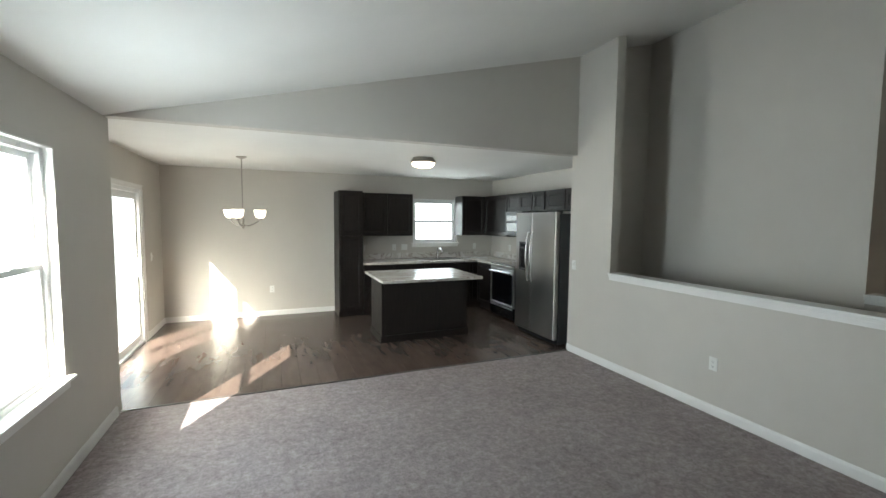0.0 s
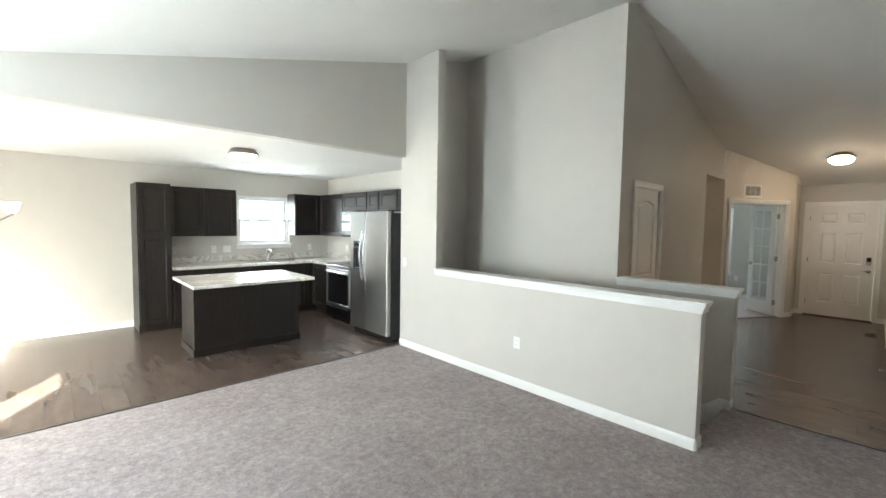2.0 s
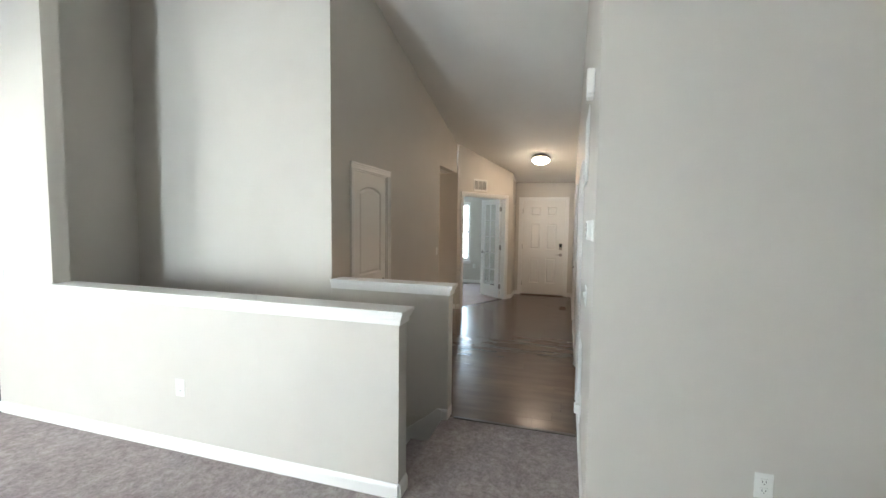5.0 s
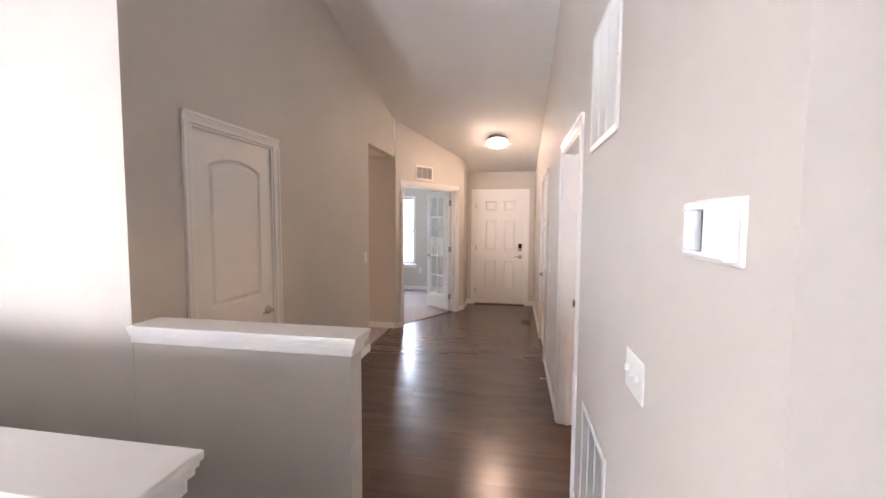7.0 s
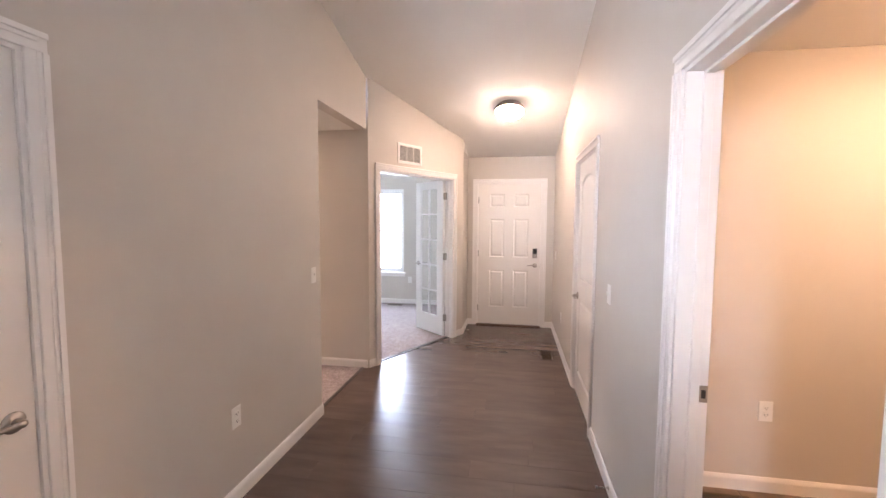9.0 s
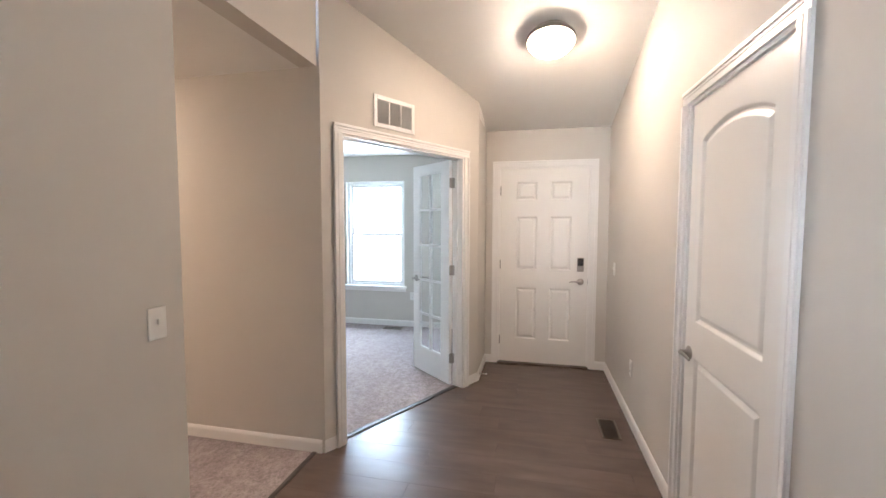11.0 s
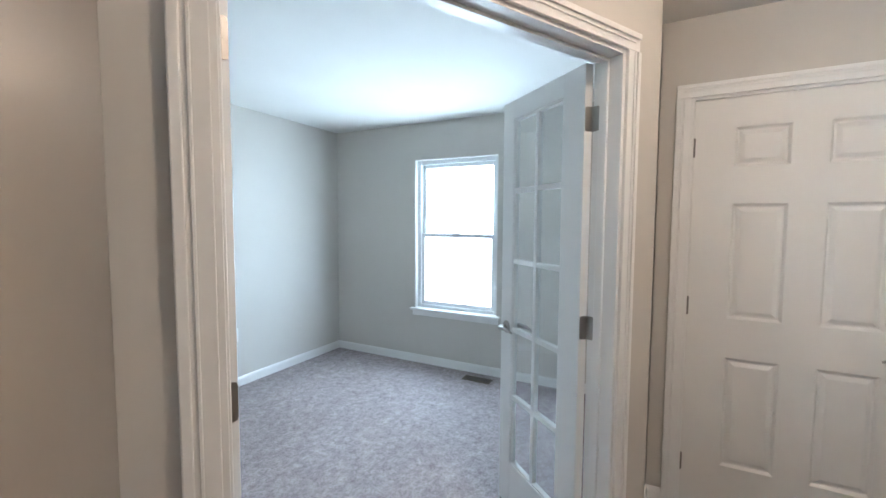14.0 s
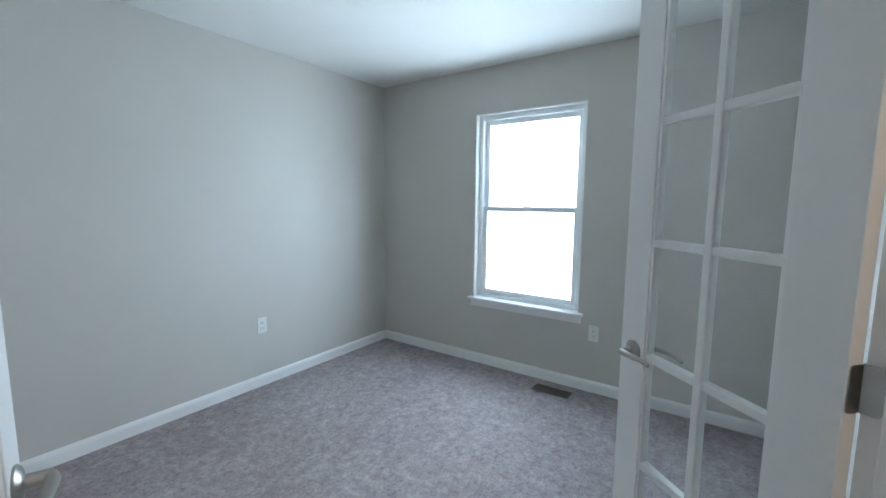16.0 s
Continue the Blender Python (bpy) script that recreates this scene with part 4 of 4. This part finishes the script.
def fridge():
    t = thing("refrigerator", pose(3.055, 5.455, 0, 0, 0, -90), "side-by-side stainless steel refrigerator with ice dispenser", "refrigerator")
    w, h, d = 0.915, 1.755, 0.74
    part("body", B(0.004, w - 0.004, 0.075, d, 0.02, h - 0.02, 0.006), FRIDGE_SIDE, t, "dark grey enamel case")
    part("toe_grille", B(0.01, w - 0.01, 0.06, 0.11, 0.015, 0.075, 0.004), BLACK, t)
    split = 0.385
    fd = bmesh.new()
    dx0, dx1, dz0, dz1 = 0.085, 0.305, 0.93, 1.34
    for x0, x1, z0, z1 in ((0.0, dx0, 0.085, h), (dx1, split - 0.004, 0.085, h), (dx0, dx1, 0.085, dz0), (dx0, dx1, dz1, h)):
        box(fd, x0, x1, 0.0, 0.068, z0, z1)
    box(fd, 0.01, split - 0.014, 0.045, 0.068, 0.10, h - 0.01)
    bmesh.ops.remove_doubles(fd, verts=fd.verts, dist=1e-5)
    dl = part("freezer_door", fd, STEEL, t)
    part("fridge_door", B(split + 0.004, w, 0.0, 0.068, 0.085, h, 0.010, 3), STEEL, t)
    disp = part("ice_dispenser", B(dx0 + 0.002, dx1 - 0.002, 0.030, 0.046, dz0 + 0.002, dz1 - 0.002), BLACK, dl, "black recessed ice and water dispenser")
    bm = bmesh.new()
    box(bm, dx0 + 0.001, dx1 - 0.001, -0.004, 0.006, 1.235, dz1 - 0.001, 0.003)
    box(bm, dx0 + 0.001, dx0 + 0.016, -0.004, 0.02, dz0, 1.235, 0.003)
    box(bm, dx1 - 0.016, dx1 - 0.001, -0.004, 0.02, dz0, 1.235, 0.003)
    box(bm, dx0 + 0.016, dx1 - 0.016, -0.006, 0.03, dz0, dz0 + 0.025, 0.003)
    part("dispenser_trim", bm, plain("dispenser_grey", (0.12, 0.12, 0.125), 0.3), t)
    part("display", B(dx0 + 0.03, dx1 - 0.03, -0.0055, -0.003, 1.265, 1.315, 0.001, 1), SCREEN, t)
    for x in (split - 0.045, split + 0.050):
        bm = bmesh.new()
        n = 12
        pts = [(x, -0.020 - 0.042 * math.sin(math.pi * i / n), 0.80 + 0.68 * i / n) for i in range(n + 1)]
        sweep(bm, pts, 0.013, 12)
        for z in (0.815, 1.465):
            cyl(bm, (x, 0.001, z), (x, -0.026, z), 0.012, seg=12)
        part("handle", bm, CHROME, t, "curved stainless door handle", smooth=True)
    for x in (0.06, w - 0.06):
        part("foot", cyl(bmesh.new(), (x, 0.15, 0), (x, 0.15, 0.025), 0.02), BLACK, t)
        part("hinge_cover", B(x - 0.05, x + 0.05, 0.01, 0.12, h - 0.019, h + 0.018, 0.006), FRIDGE_SIDE, t)


fridge()


def kitchen_range():
    t = thing("range", pose(3.25, 6.542, 0, 0, 0, -90), "stainless and black glass electric range", "range")
    w, d = 0.758, 0.63
    part("body", B(0.002, w - 0.002, 0.02, d, 0.03, 0.895, 0.003, 1), BLACK, t)
    part("cooktop", B(0.0, w, -0.01, d, 0.896, 0.914, 0.004), GLOSSBLACK, t, "black glass cooktop")
    part("front_strip", B(0.0, w, -0.012, 0.02, 0.845, 0.895, 0.005), STEEL, t)
    fr = bmesh.new()
    for x0, x1, z0, z1 in ((0.004, 0.045, 0.235, 0.84), (w - 0.045, w - 0.004, 0.235, 0.84), (0.045, w - 0.045, 0.235, 0.27), (0.045, w - 0.045, 0.765, 0.84)):
        box(fr, x0, x1, -0.018, 0.018, z0, z1, 0.003, 1)
    door = part("oven_door", fr, STEEL, t)
    part("oven_window", B(0.042, w - 0.042, -0.012, 0.015, 0.267, 0.768), GLOSSBLACK, door, "black oven glass")
    bm = cyl(bmesh.new(), (0.05, -0.058, 0.79), (w - 0.05, -0.058, 0.79), 0.012)
    for x in (0.08, w - 0.08):
        cyl(bm, (x, -0.018, 0.79), (x, -0.058, 0.79), 0.009, seg=10)
    part("oven_handle", bm, CHROME, door, smooth=True)
    part("drawer", B(0.004, w - 0.004, -0.014, 0.018, 0.045, 0.225, 0.004), GLOSSBLACK, t)
    part("drawer_pull", B(0.03, w - 0.03, -0.026, -0.013, 0.198, 0.222, 0.004), STEEL, t)
    for x in (0.05, w - 0.05):
        for y in (0.08, d - 0.08):
            part("foot", cyl(bmesh.new(), (x, y, 0), (x, y, 0.031), 0.018, seg=10), BLACK, t)
    part("backguard", B(0.0, w, d - 0.05, d + 0.015, 0.915, 1.08, 0.008), STEEL, t)
    part("control_display", B(0.22, w - 0.22, d - 0.054, d - 0.049, 0.955, 1.04, 0.002, 1), GLOSSBLACK, t)
    for k in range(4):
        x = (0.06, 0.14, w - 0.14, w - 0.06)[k]
        part("knob", cyl(bmesh.new(), (x, d - 0.05, 1.0), (x, d - 0.075, 1.0), 0.022, 0.018, 16), BLACK, t)


kitchen_range()


def microwave():
    t = thing("microwave", pose(3.50, 6.535, 1.385, 0, 0, -90), "black and stainless over-the-range microwave under the cabinet", "microwave")
    w, h, d = 0.75, 0.40, 0.395
    part("body", B(0, w, 0.02, d, 0, h, 0.004), BLACK, t)
    bm = bmesh.new()
    for x0, x1, z0, z1 in ((0.0, 0.05, 0.02, h), (0.50, 0.56, 0.02, h), (0.05, 0.50, 0.02, 0.075), (0.05, 0.50, h - 0.06, h)):
        box(bm, x0, x1, -0.005, 0.02, z0, z1, 0.003, 1)
    dr = part("door", bm, BLACK, t)
    part("top_vent", B(0.0, w, -0.006, 0.02, h + 0.0005, h + 0.004), BLACK, t)
    part("door_glass", B(0.048, 0.502, 0.002, 0.018, 0.073, h - 0.058), GLOSSBLACK, dr)
    part("control_panel", B(0.562, w, -0.005, 0.02, 0.02, h, 0.003), GLOSSBLACK, t)
    bm = cyl(bmesh.new(), (0.53, -0.035, 0.06), (0.53, -0.035, h - 0.04), 0.009)
    for z in (0.08, h - 0.06):
        cyl(bm, (0.53, -0.035, z), (0.53, -0.004, z), 0.007, seg=10)
    part("handle", bm, CHROME, dr, smooth=True)


microwave()


# ---- lamps ----
def flush_lamp(name, m, label, glass, r=0.165):
    t = thing(name, m, label, "ceiling lamp", "flush ceiling lamps")
    part("pan", lathe(bmesh.new(), [(0.001, 0.0), (r * 0.80, 0.0), (r * 0.86, -0.020), (r * 0.97, -0.036), (r, -0.046), (r, -0.064), (r * 0.96, -0.068), (r * 0.93, -0.058), (r * 0.001, -0.054)], seg=40), NICKEL, t, "satin nickel pan", smooth=True)
    prof = [(r * 0.84, -0.060), (r * 0.90, -0.074)] + [(r * 0.90 * math.cos(a), -0.074 - 0.060 * math.sin(a)) for a in (0.2, 0.45, 0.7, 0.95, 1.2, 1.4)] + [(0.001, -0.134)]
    part("shade", lathe(bmesh.new(), prof, seg=40), glass, t, "glowing alabaster glass bowl", smooth=True)
    part("finial", lathe(bmesh.new(), [(0.001, -0.133), (0.010, -0.134), (0.008, -0.142), (0.001, -0.148)], seg=16), NICKEL, t, smooth=True)
    return t


flush_lamp("ceiling_lamp", pose(1.54, 5.33, LOW), "satin nickel flush ceiling lamp with glowing glass bowl, kitchen", KITCHEN_GLASS)
flush_lamp("ceiling_lamp", pose(8.85, 0.58, vault(8.85), 0, 14, 0), "satin nickel flush ceiling lamp with glowing glass bowl, hall", LAMP_GLASS)
flush_lamp("ceiling_lamp", pose(7.70, 4.15, LOW - 0.01), "flush ceiling lamp with glowing glass bowl in the side passage", PASSAGE_GLASS)
flush_lamp("ceiling_lamp", pose(5.9, -1.5, LOW), "flush ceiling lamp with amber glow in the bath", BATH_GLASS)


def chandelier():
    t = thing("chandelier", pose(-0.64, 6.25, LOW), "satin nickel chandelier with frosted white glass shades", "chandelier")
    part("canopy", lathe(bmesh.new(), [(0.001, 0), (0.064, 0), (0.062, -0.012), (0.030, -0.026), (0.010, -0.032), (0.001, -0.034)]), NICKEL, t, smooth=True)
    part("stem", cyl(bmesh.new(), (0, 0, -0.03), (0, 0, -0.80), 0.0065), NICKEL, t, smooth=True)
    part("hub", lathe(bmesh.new(), [(0.001, -0.79), (0.014, -0.80), (0.020, -0.83), (0.014, -0.86), (0.028, -0.885), (0.030, -0.90), (0.016, -0.915), (0.010, -0.93), (0.001, -0.938)]), NICKEL, t, smooth=True)
    for k in range(3):
        a = radians(18 + 120 * k)
        c, s = math.cos(a), math.sin(a)
        pts = [(c * r, s * r, z) for r, z in ((0.02, -0.895), (0.07, -0.900), (0.13, -0.880), (0.185, -0.845), (0.215, -0.815))]
        arm = part("arm", sweep(bmesh.new(), pts, 0.0075, 10), NICKEL, t, smooth=True)
        cup = lathe(bmesh.new(), [(0.001, -0.825), (0.022, -0.822), (0.026, -0.805), (0.020, -0.795), (0.001, -0.794)], (c * 0.218, s * 0.218, 0), 20)
        part("socket", cup, NICKEL, arm, smooth=True)
        prof = [(0.018, -0.797), (0.045, -0.790), (0.062, -0.765), (0.070, -0.730), (0.076, -0.688), (0.073, -0.688), (0.066, -0.732), (0.058, -0.763), (0.040, -0.785), (0.001, -0.788)]
        part("shade", lathe(bmesh.new(), prof, (c * 0.218, s * 0.218, 0), 28), SHADE_GLASS, arm, "frosted white bell shade", smooth=True)


chandelier()


# ---- wall plates, grilles and controls ----
def on_wall(x, y, z, facing):
    """The pose of a thing on a wall; its -y side looks to facing, in degrees."""
    return pose(x, y, z, 0, 0, facing)


WEST, EAST, SOUTH, NORTH = -90, 90, 0, 180   # the way a wall looks


def outlet(x, y, z, facing, label="white duplex outlet with a white cover plate"):
    t = thing("wall_outlet", on_wall(x, y, z, facing), label, "outlet", "wall outlets")
    part("cover_plate", B(-0.036, 0.036, -0.006, 0.0, -0.058, 0.058, 0.003), PLASTIC, t)
    for dz in (0.020, -0.020):
        s = part("socket", B(-0.0165, 0.0165, -0.0085, -0.005, dz - 0.014, dz + 0.014, 0.003), PLASTIC, t)
        bm = bmesh.new()
        for dx in (-0.007, 0.007):
            box(bm, dx - 0.0012, dx + 0.0012, -0.0090, -0.0084, dz - 0.003, dz + 0.006)
        cyl(bm, (0, -0.0084, dz - 0.0085), (0, -0.0090, dz - 0.0085), 0.0024, seg=8)
        part("slots", bm, SLOT, s)
    return t


def switch(x, y, z, facing, n=1, label="white toggle switch with a white cover plate"):
    t = thing("light_switch", on_wall(x, y, z, facing), label, "light switch", "light switches")
    w = 0.036 + 0.023 * (n - 1)
    part("cover_plate", B(-w, w, -0.006, 0.0, -0.058, 0.058, 0.003), PLASTIC, t)
    for k in range(n):
        cx = (k - (n - 1) / 2) * 0.046
        part("toggle", B(cx - 0.005, cx + 0.005, -0.018, -0.005, -0.004, 0.016, 0.002), PLASTIC, t)
        for dz in (-0.030, 0.030):
            part("screw", cyl(bmesh.new(), (cx, -0.0055, dz), (cx, -0.0068, dz), 0.003, seg=8), PLASTIC, t)
    return t


outlet(3.17, 2.52, 0.44, WEST)
switch(3.17, 4.31, 1.10, WEST)
outlet(3.17, -0.775, 0.43, WEST)
outlet(6.164, YL, 0.466, SOUTH)
switch(7.06, YL, 1.12, SOUTH)
outlet(9.09, YR, 0.41, NORTH)
switch(9.83, YR, 1.07, NORTH)
switch(6.74, YR, 1.106, NORTH)
switch(3.81, YR, 1.115, NORTH, 3, "white triple toggle switch in the hall")
outlet(8.21, 3.10, 0.42, WEST)
outlet(11.47, 2.36, 0.44, WEST)
outlet(10.144, 4.392, 0.46, SOUTH)
outlet(-0.31, YK, 0.45, SOUTH)
outlet(6.75, -0.90, 0.47, WEST, "white duplex outlet on the bath wall")
switch(-1.86, 7.10, 1.09, EAST, 1)
for xk, nk in ((1.24, 1), (1.82, 1), (2.02, 2), (3.50, 1)):
    if nk == 2:
        switch(xk, YK, 1.12, SOUTH, 2, "white double switch above the countertop")
    else:
        outlet(xk, YK, 1.12, SOUTH, "white outlet above the countertop")
outlet(3.90, 7.0, 1.12, WEST, "white outlet above the countertop")


def grille(name, m, w, h, cols, slat, label, tilt=35, vertical=False):
    """A return-air grille: a frame with columns of tilted slats over a dark sheet."""
    t = thing(name, m, label, "air grille", "air grilles")
    b = 0.030
    bm = bmesh.new()
    for x0, x1, z0, z1 in ((0, b, 0, h), (w - b, w, 0, h), (b, w - b, 0, b), (b, w - b, h - b, h)):
        box(bm, x0, x1, -0.009, 0.0, z0, z1, 0.002, 1)
    cell = (w - 2 * b) / cols
    for k in range(1, cols):
        box(bm, b + k * cell - 0.007, b + k * cell + 0.007, -0.008, 0.0, b, h - b, 0.002, 1)
    part("frame", bm, GRILLE, t)
    # dark sheet on the solid wall: the duct's shade put in as colour
    part("backing", B(b, w - b, -0.0015, -0.0003, b, h - b), DUCT, t, "dark grey sheet standing in for the unlit depth behind the slats")
    n = int((h - 2 * b) / slat)
    for k in range(cols):
        x0, x1 = b + k * cell + (0.007 if k else 0), b + (k + 1) * cell - (0.007 if k < cols - 1 else 0)
        me = None
        for i in range(n):
            z = b + (i + 0.5) * (h - 2 * b) / n
            if me is None:
                bm = bmesh.new()
                c, s = 0.0032, slat * 0.24
                vs = [bm.verts.new(p) for p in ((x0, -c, s), (x1, -c, s), (x1, c, -s), (x0, c, -s), (x0, -c + 0.001, s + 0.0008), (x1, -c + 0.001, s + 0.0008), (x1, c + 0.001, -s + 0.0008), (x0, c + 0.001, -s + 0.0008))]
                for f in ((0, 1, 2, 3), (4, 7, 6, 5), (0, 4, 5, 1), (2, 6, 7, 3)):
                    bm.faces.new([vs[j] for j in f])
                ob = part("slat", bm, GRILLE, t)
                me = ob.data
            else:
                ob = new("slat", me)
                ob.parent = t
            ob.location = (0, -0.0055, z)
    for x, z in ((0.012, h / 2), (w - 0.012, h / 2)):
        part("screw", cyl(bmesh.new(), (x, -0.009, z), (x, -0.0105, z), 0.004, seg=10), NICKEL, t)
    return t


grille("return_grille", pose(4.616, YR, 1.855, 0, 0, 180), 0.508, 0.515, 3, 0.0125, "large white return-air grille high on the hall wall")
grille("return_grille", pose(4.63, YR, 0.14, 0, 0, 180), 0.508, 0.545, 3, 0.0125, "white return-air grille low on the hall wall")
VG = A + DIR * 0.415
grille("transfer_grille", pose(VG.x, VG.y, 2.145, 0, 0, ANG), 0.39, 0.22, 3, 0.009, "white three-part air grille above the office doorway")


def floor_register(m, w, d, mat, label):
    t = thing("floor_register", m, label, "floor register", "floor registers")
    bm = bmesh.new()
    b = 0.016
    for x0, x1, y0, y1 in ((0, w, 0, b), (0, w, d - b, d), (0, b, b, d - b), (w - b, w, b, d - b)):
        box(bm, x0, x1, y0, y1, 0.0, 0.005, 0.002, 1)
    part("frame", bm, mat, t)
    part("opening", B(b, w - b, b, d - b, 0.0003, 0.001), SLOT, t)
    n = int((w - 2 * b) / 0.014)
    me = None
    for i in range(n):
        if me is None:
            ob = part("slat", B(-0.0025, 0.0025, b, d - b, 0.001, 0.0042), mat, t)
            me = ob.data
        else:
            ob = new("slat", me)
            ob.parent = t
        ob.location.x = b + (i + 0.5) * (w - 2 * b) / n
    part("damper", B(w * 0.52, w - b, b, d - b, 0.001, 0.0022), SLOT, t)


floor_register(pose(8.80, 0.06, 0.0), 0.29, 0.13, BRONZE, "brown metal floor register in the hall planks")
floor_register(pose(11.36, 2.46, 0.004, 0, 0, 90), 0.27, 0.11, BRONZE, "brown metal floor register in the office carpet")
floor_register(pose(6.68, -0.80, 0.0, 0, 0, 90), 0.28, 0.11, BRONZE, "brown metal floor register in the bath")


def controls():
    t = thing("thermostat", on_wall(3.36, YR, 1.53, NORTH), "white programmable thermostat with a dark screen", "thermostat")
    part("base", B(-0.095, 0.080, -0.006, 0.0, -0.055, 0.055, 0.003), PLASTIC, t)
    part("case", B(-0.088, 0.073, -0.030, -0.006, -0.048, 0.050, 0.006), PLASTIC, t)
    part("screen", B(-0.075, 0.0, -0.0315, -0.0295, -0.036, 0.036, 0.002, 1), SCREEN, t, "dark grey thermostat screen")
    for dz in (0.018, -0.018):
        part("button", B(0.030, 0.052, -0.032, -0.0295, dz - 0.007, dz + 0.007, 0.002), PLASTIC, t)
    t = thing("door_chime", on_wall(3.68, YR, 2.36, NORTH), "white plastic door chime box on the hall wall", "door chime")
    part("case", B(-0.055, 0.055, -0.045, 0.0, -0.055, 0.085, 0.010, 3), PLASTIC, t)
    part("grille", B(-0.040, 0.040, -0.040, -0.003, -0.075, -0.054, 0.004), PLASTIC, t)
    t = thing("wall_outlet", on_wall(4.0, YR, 0.33, NORTH), "white outlet with a small plug-in adapter", "outlet", "wall outlets")
    part("cover_plate", B(-0.036, 0.036, -0.006, 0.0, -0.058, 0.058, 0.003), PLASTIC, t)
    part("adapter", B(-0.028, 0.028, -0.045, -0.006, -0.055, 0.005, 0.006), PLASTIC, t, "white plug-in adapter")
    part("socket", B(-0.0165, 0.0165, -0.0085, -0.005, 0.012, 0.040, 0.003), PLASTIC, t)


controls()


def door_stop(x, y, way):
    t = thing("door_stop", pose(x, y, 0.045, 0, 0, way), "small spring door stop on the baseboard", "door stop", "door stops")
    bm = cyl(bmesh.new(), (0, -0.013, 0), (0, -0.016, 0), 0.011, seg=12)
    n = 60
    pts = [(0.0045 * math.cos(i * 0.9), -0.016 - 0.055 * i / n, 0.0045 * math.sin(i * 0.9)) for i in range(n + 1)]
    sweep(bm, pts, 0.0014, 5)
    part("spring", bm, NICKEL, t, smooth=True)
    part("tip", cyl(bmesh.new(), (0, -0.070, 0), (0, -0.082, 0), 0.0065, seg=12), RUBBER, t)


door_stop(6.55, YR, 180)
door_stop(9.72, Bp.y, 0)


# ---- plank floors ----
def planks(parent_name, x0, x1, y0, y1, seed):
    """Vinyl planks laid along y, each an object of its own."""
    rng = random.Random(seed)
    parent = bpy.data.objects[parent_name]
    w, length, gap = 0.182, 1.22, 0.0006
    cache = {}
    i = 0
    x = x0
    while x < x1 - 1e-4:
        xe = min(x + w, x1)
        y = y0 - rng.random() * length
        while y < y1 - 1e-4:
            a, b = max(y, y0), min(y + length, y1)
            y += length
            if b - a < 0.02:
                continue
            key = (round(xe - x, 4), round(b - a, 4))
            if key not in cache:
                bm = bmesh.new()
                hw, hl = (xe - x) / 2 - gap / 2, (b - a) / 2 - gap / 2
                c = 0.0005
                lo = [bm.verts.new((sx * hw, sy * hl, -0.008)) for sx, sy in ((-1, -1), (1, -1), (1, 1), (-1, 1))]
                md = [bm.verts.new((sx * hw, sy * hl, -c)) for sx, sy in ((-1, -1), (1, -1), (1, 1), (-1, 1))]
                hi = [bm.verts.new((sx * (hw - c), sy * (hl - c), 0)) for sx, sy in ((-1, -1), (1, -1), (1, 1), (-1, 1))]
                bm.faces.new(hi)
                for r, s in ((lo, md), (md, hi)):
                    for k in range(4):
                        bm.faces.new((r[k], r[(k + 1) % 4], s[(k + 1) % 4], s[k]))
                ob = part("plank", bm, PLANK, parent)
                cache[key] = ob.data
            else:
                ob = new("plank", cache[key])
                ob.parent = parent
            ob.location = ((x + xe) / 2, (a + b) / 2, 0.0)
            i += 1
        x = xe


planks("floor_kitchen", -1.86, 3.90, 4.39, YK, 3)
planks("floor_hall", 4.21, XE + 0.01, YR - 0.115, YL + 0.05, 5)


def tile_mat():
    """Mottled brown stone-look tile, one tone a piece."""
    m, t, b = tree("brown_stone_tile", 0.4)
    info = t.nodes.new("ShaderNodeObjectInfo")
    c = ramp(t, nz(t, 7, 5, 0.65, space="World"), [(0.3, (0.13, 0.090, 0.062)), (0.55, (0.20, 0.145, 0.105)), (0.75, (0.28, 0.215, 0.165))])
    tone = ramp(t, info.outputs["Random"], [(0.0, (0.72, 0.71, 0.70)), (1.0, (1.0, 1.0, 1.0))])
    t.links.new(mixc(t, 1.0, c, tone, "MULTIPLY"), b.inputs["Base Color"])
    rrange(t, b, nz(t, 9, 3), 0.34, 0.5)
    bump(t, b, nz(t, 40, 4, space="World"), 0.1, 0.001)
    return m


TILE = tile_mat()
GROUT = plain("pale_grout", (0.36, 0.31, 0.26), 0.85)


def tiles(parent_name, x0, x1, y0, y1):
    """Staggered floor tiles with recessed joints, each an object of its own."""
    parent = bpy.data.objects[parent_name]
    tagged(part("floor_grout", B(x0, x1, y0, y1, -0.010, -0.004), GROUT), "pale grout bed of the bath tiles", "floor", kind="structure")
    cache = {}
    w, gap, row, y = 0.305, 0.005, 0, y0
    while y < y1 - 1e-4:
        ye = min(y + w, y1)
        x = x0 - (row % 2) * w / 2
        while x < x1 - 1e-4:
            a, b = max(x, x0), min(x + w, x1)
            x += w
            if b - a < 0.02:
                continue
            key = (round(b - a, 3), round(ye - y, 3))
            if key not in cache:
                hw, hl = (b - a) / 2 - gap / 2, (ye - y) / 2 - gap / 2
                ob = part("tile", B(-hw, hw, -hl, hl, -0.008, 0.0, 0.0012, 1), TILE, parent)
                cache[key] = ob.data
            else:
                ob = new("tile", cache[key])
                ob.parent = parent
            ob.location = ((a + b) / 2, (y + ye) / 2, 0.0)
        y, row = ye, row + 1


tiles("floor_bath", 4.765, 6.75, -2.6, YR - 0.115)
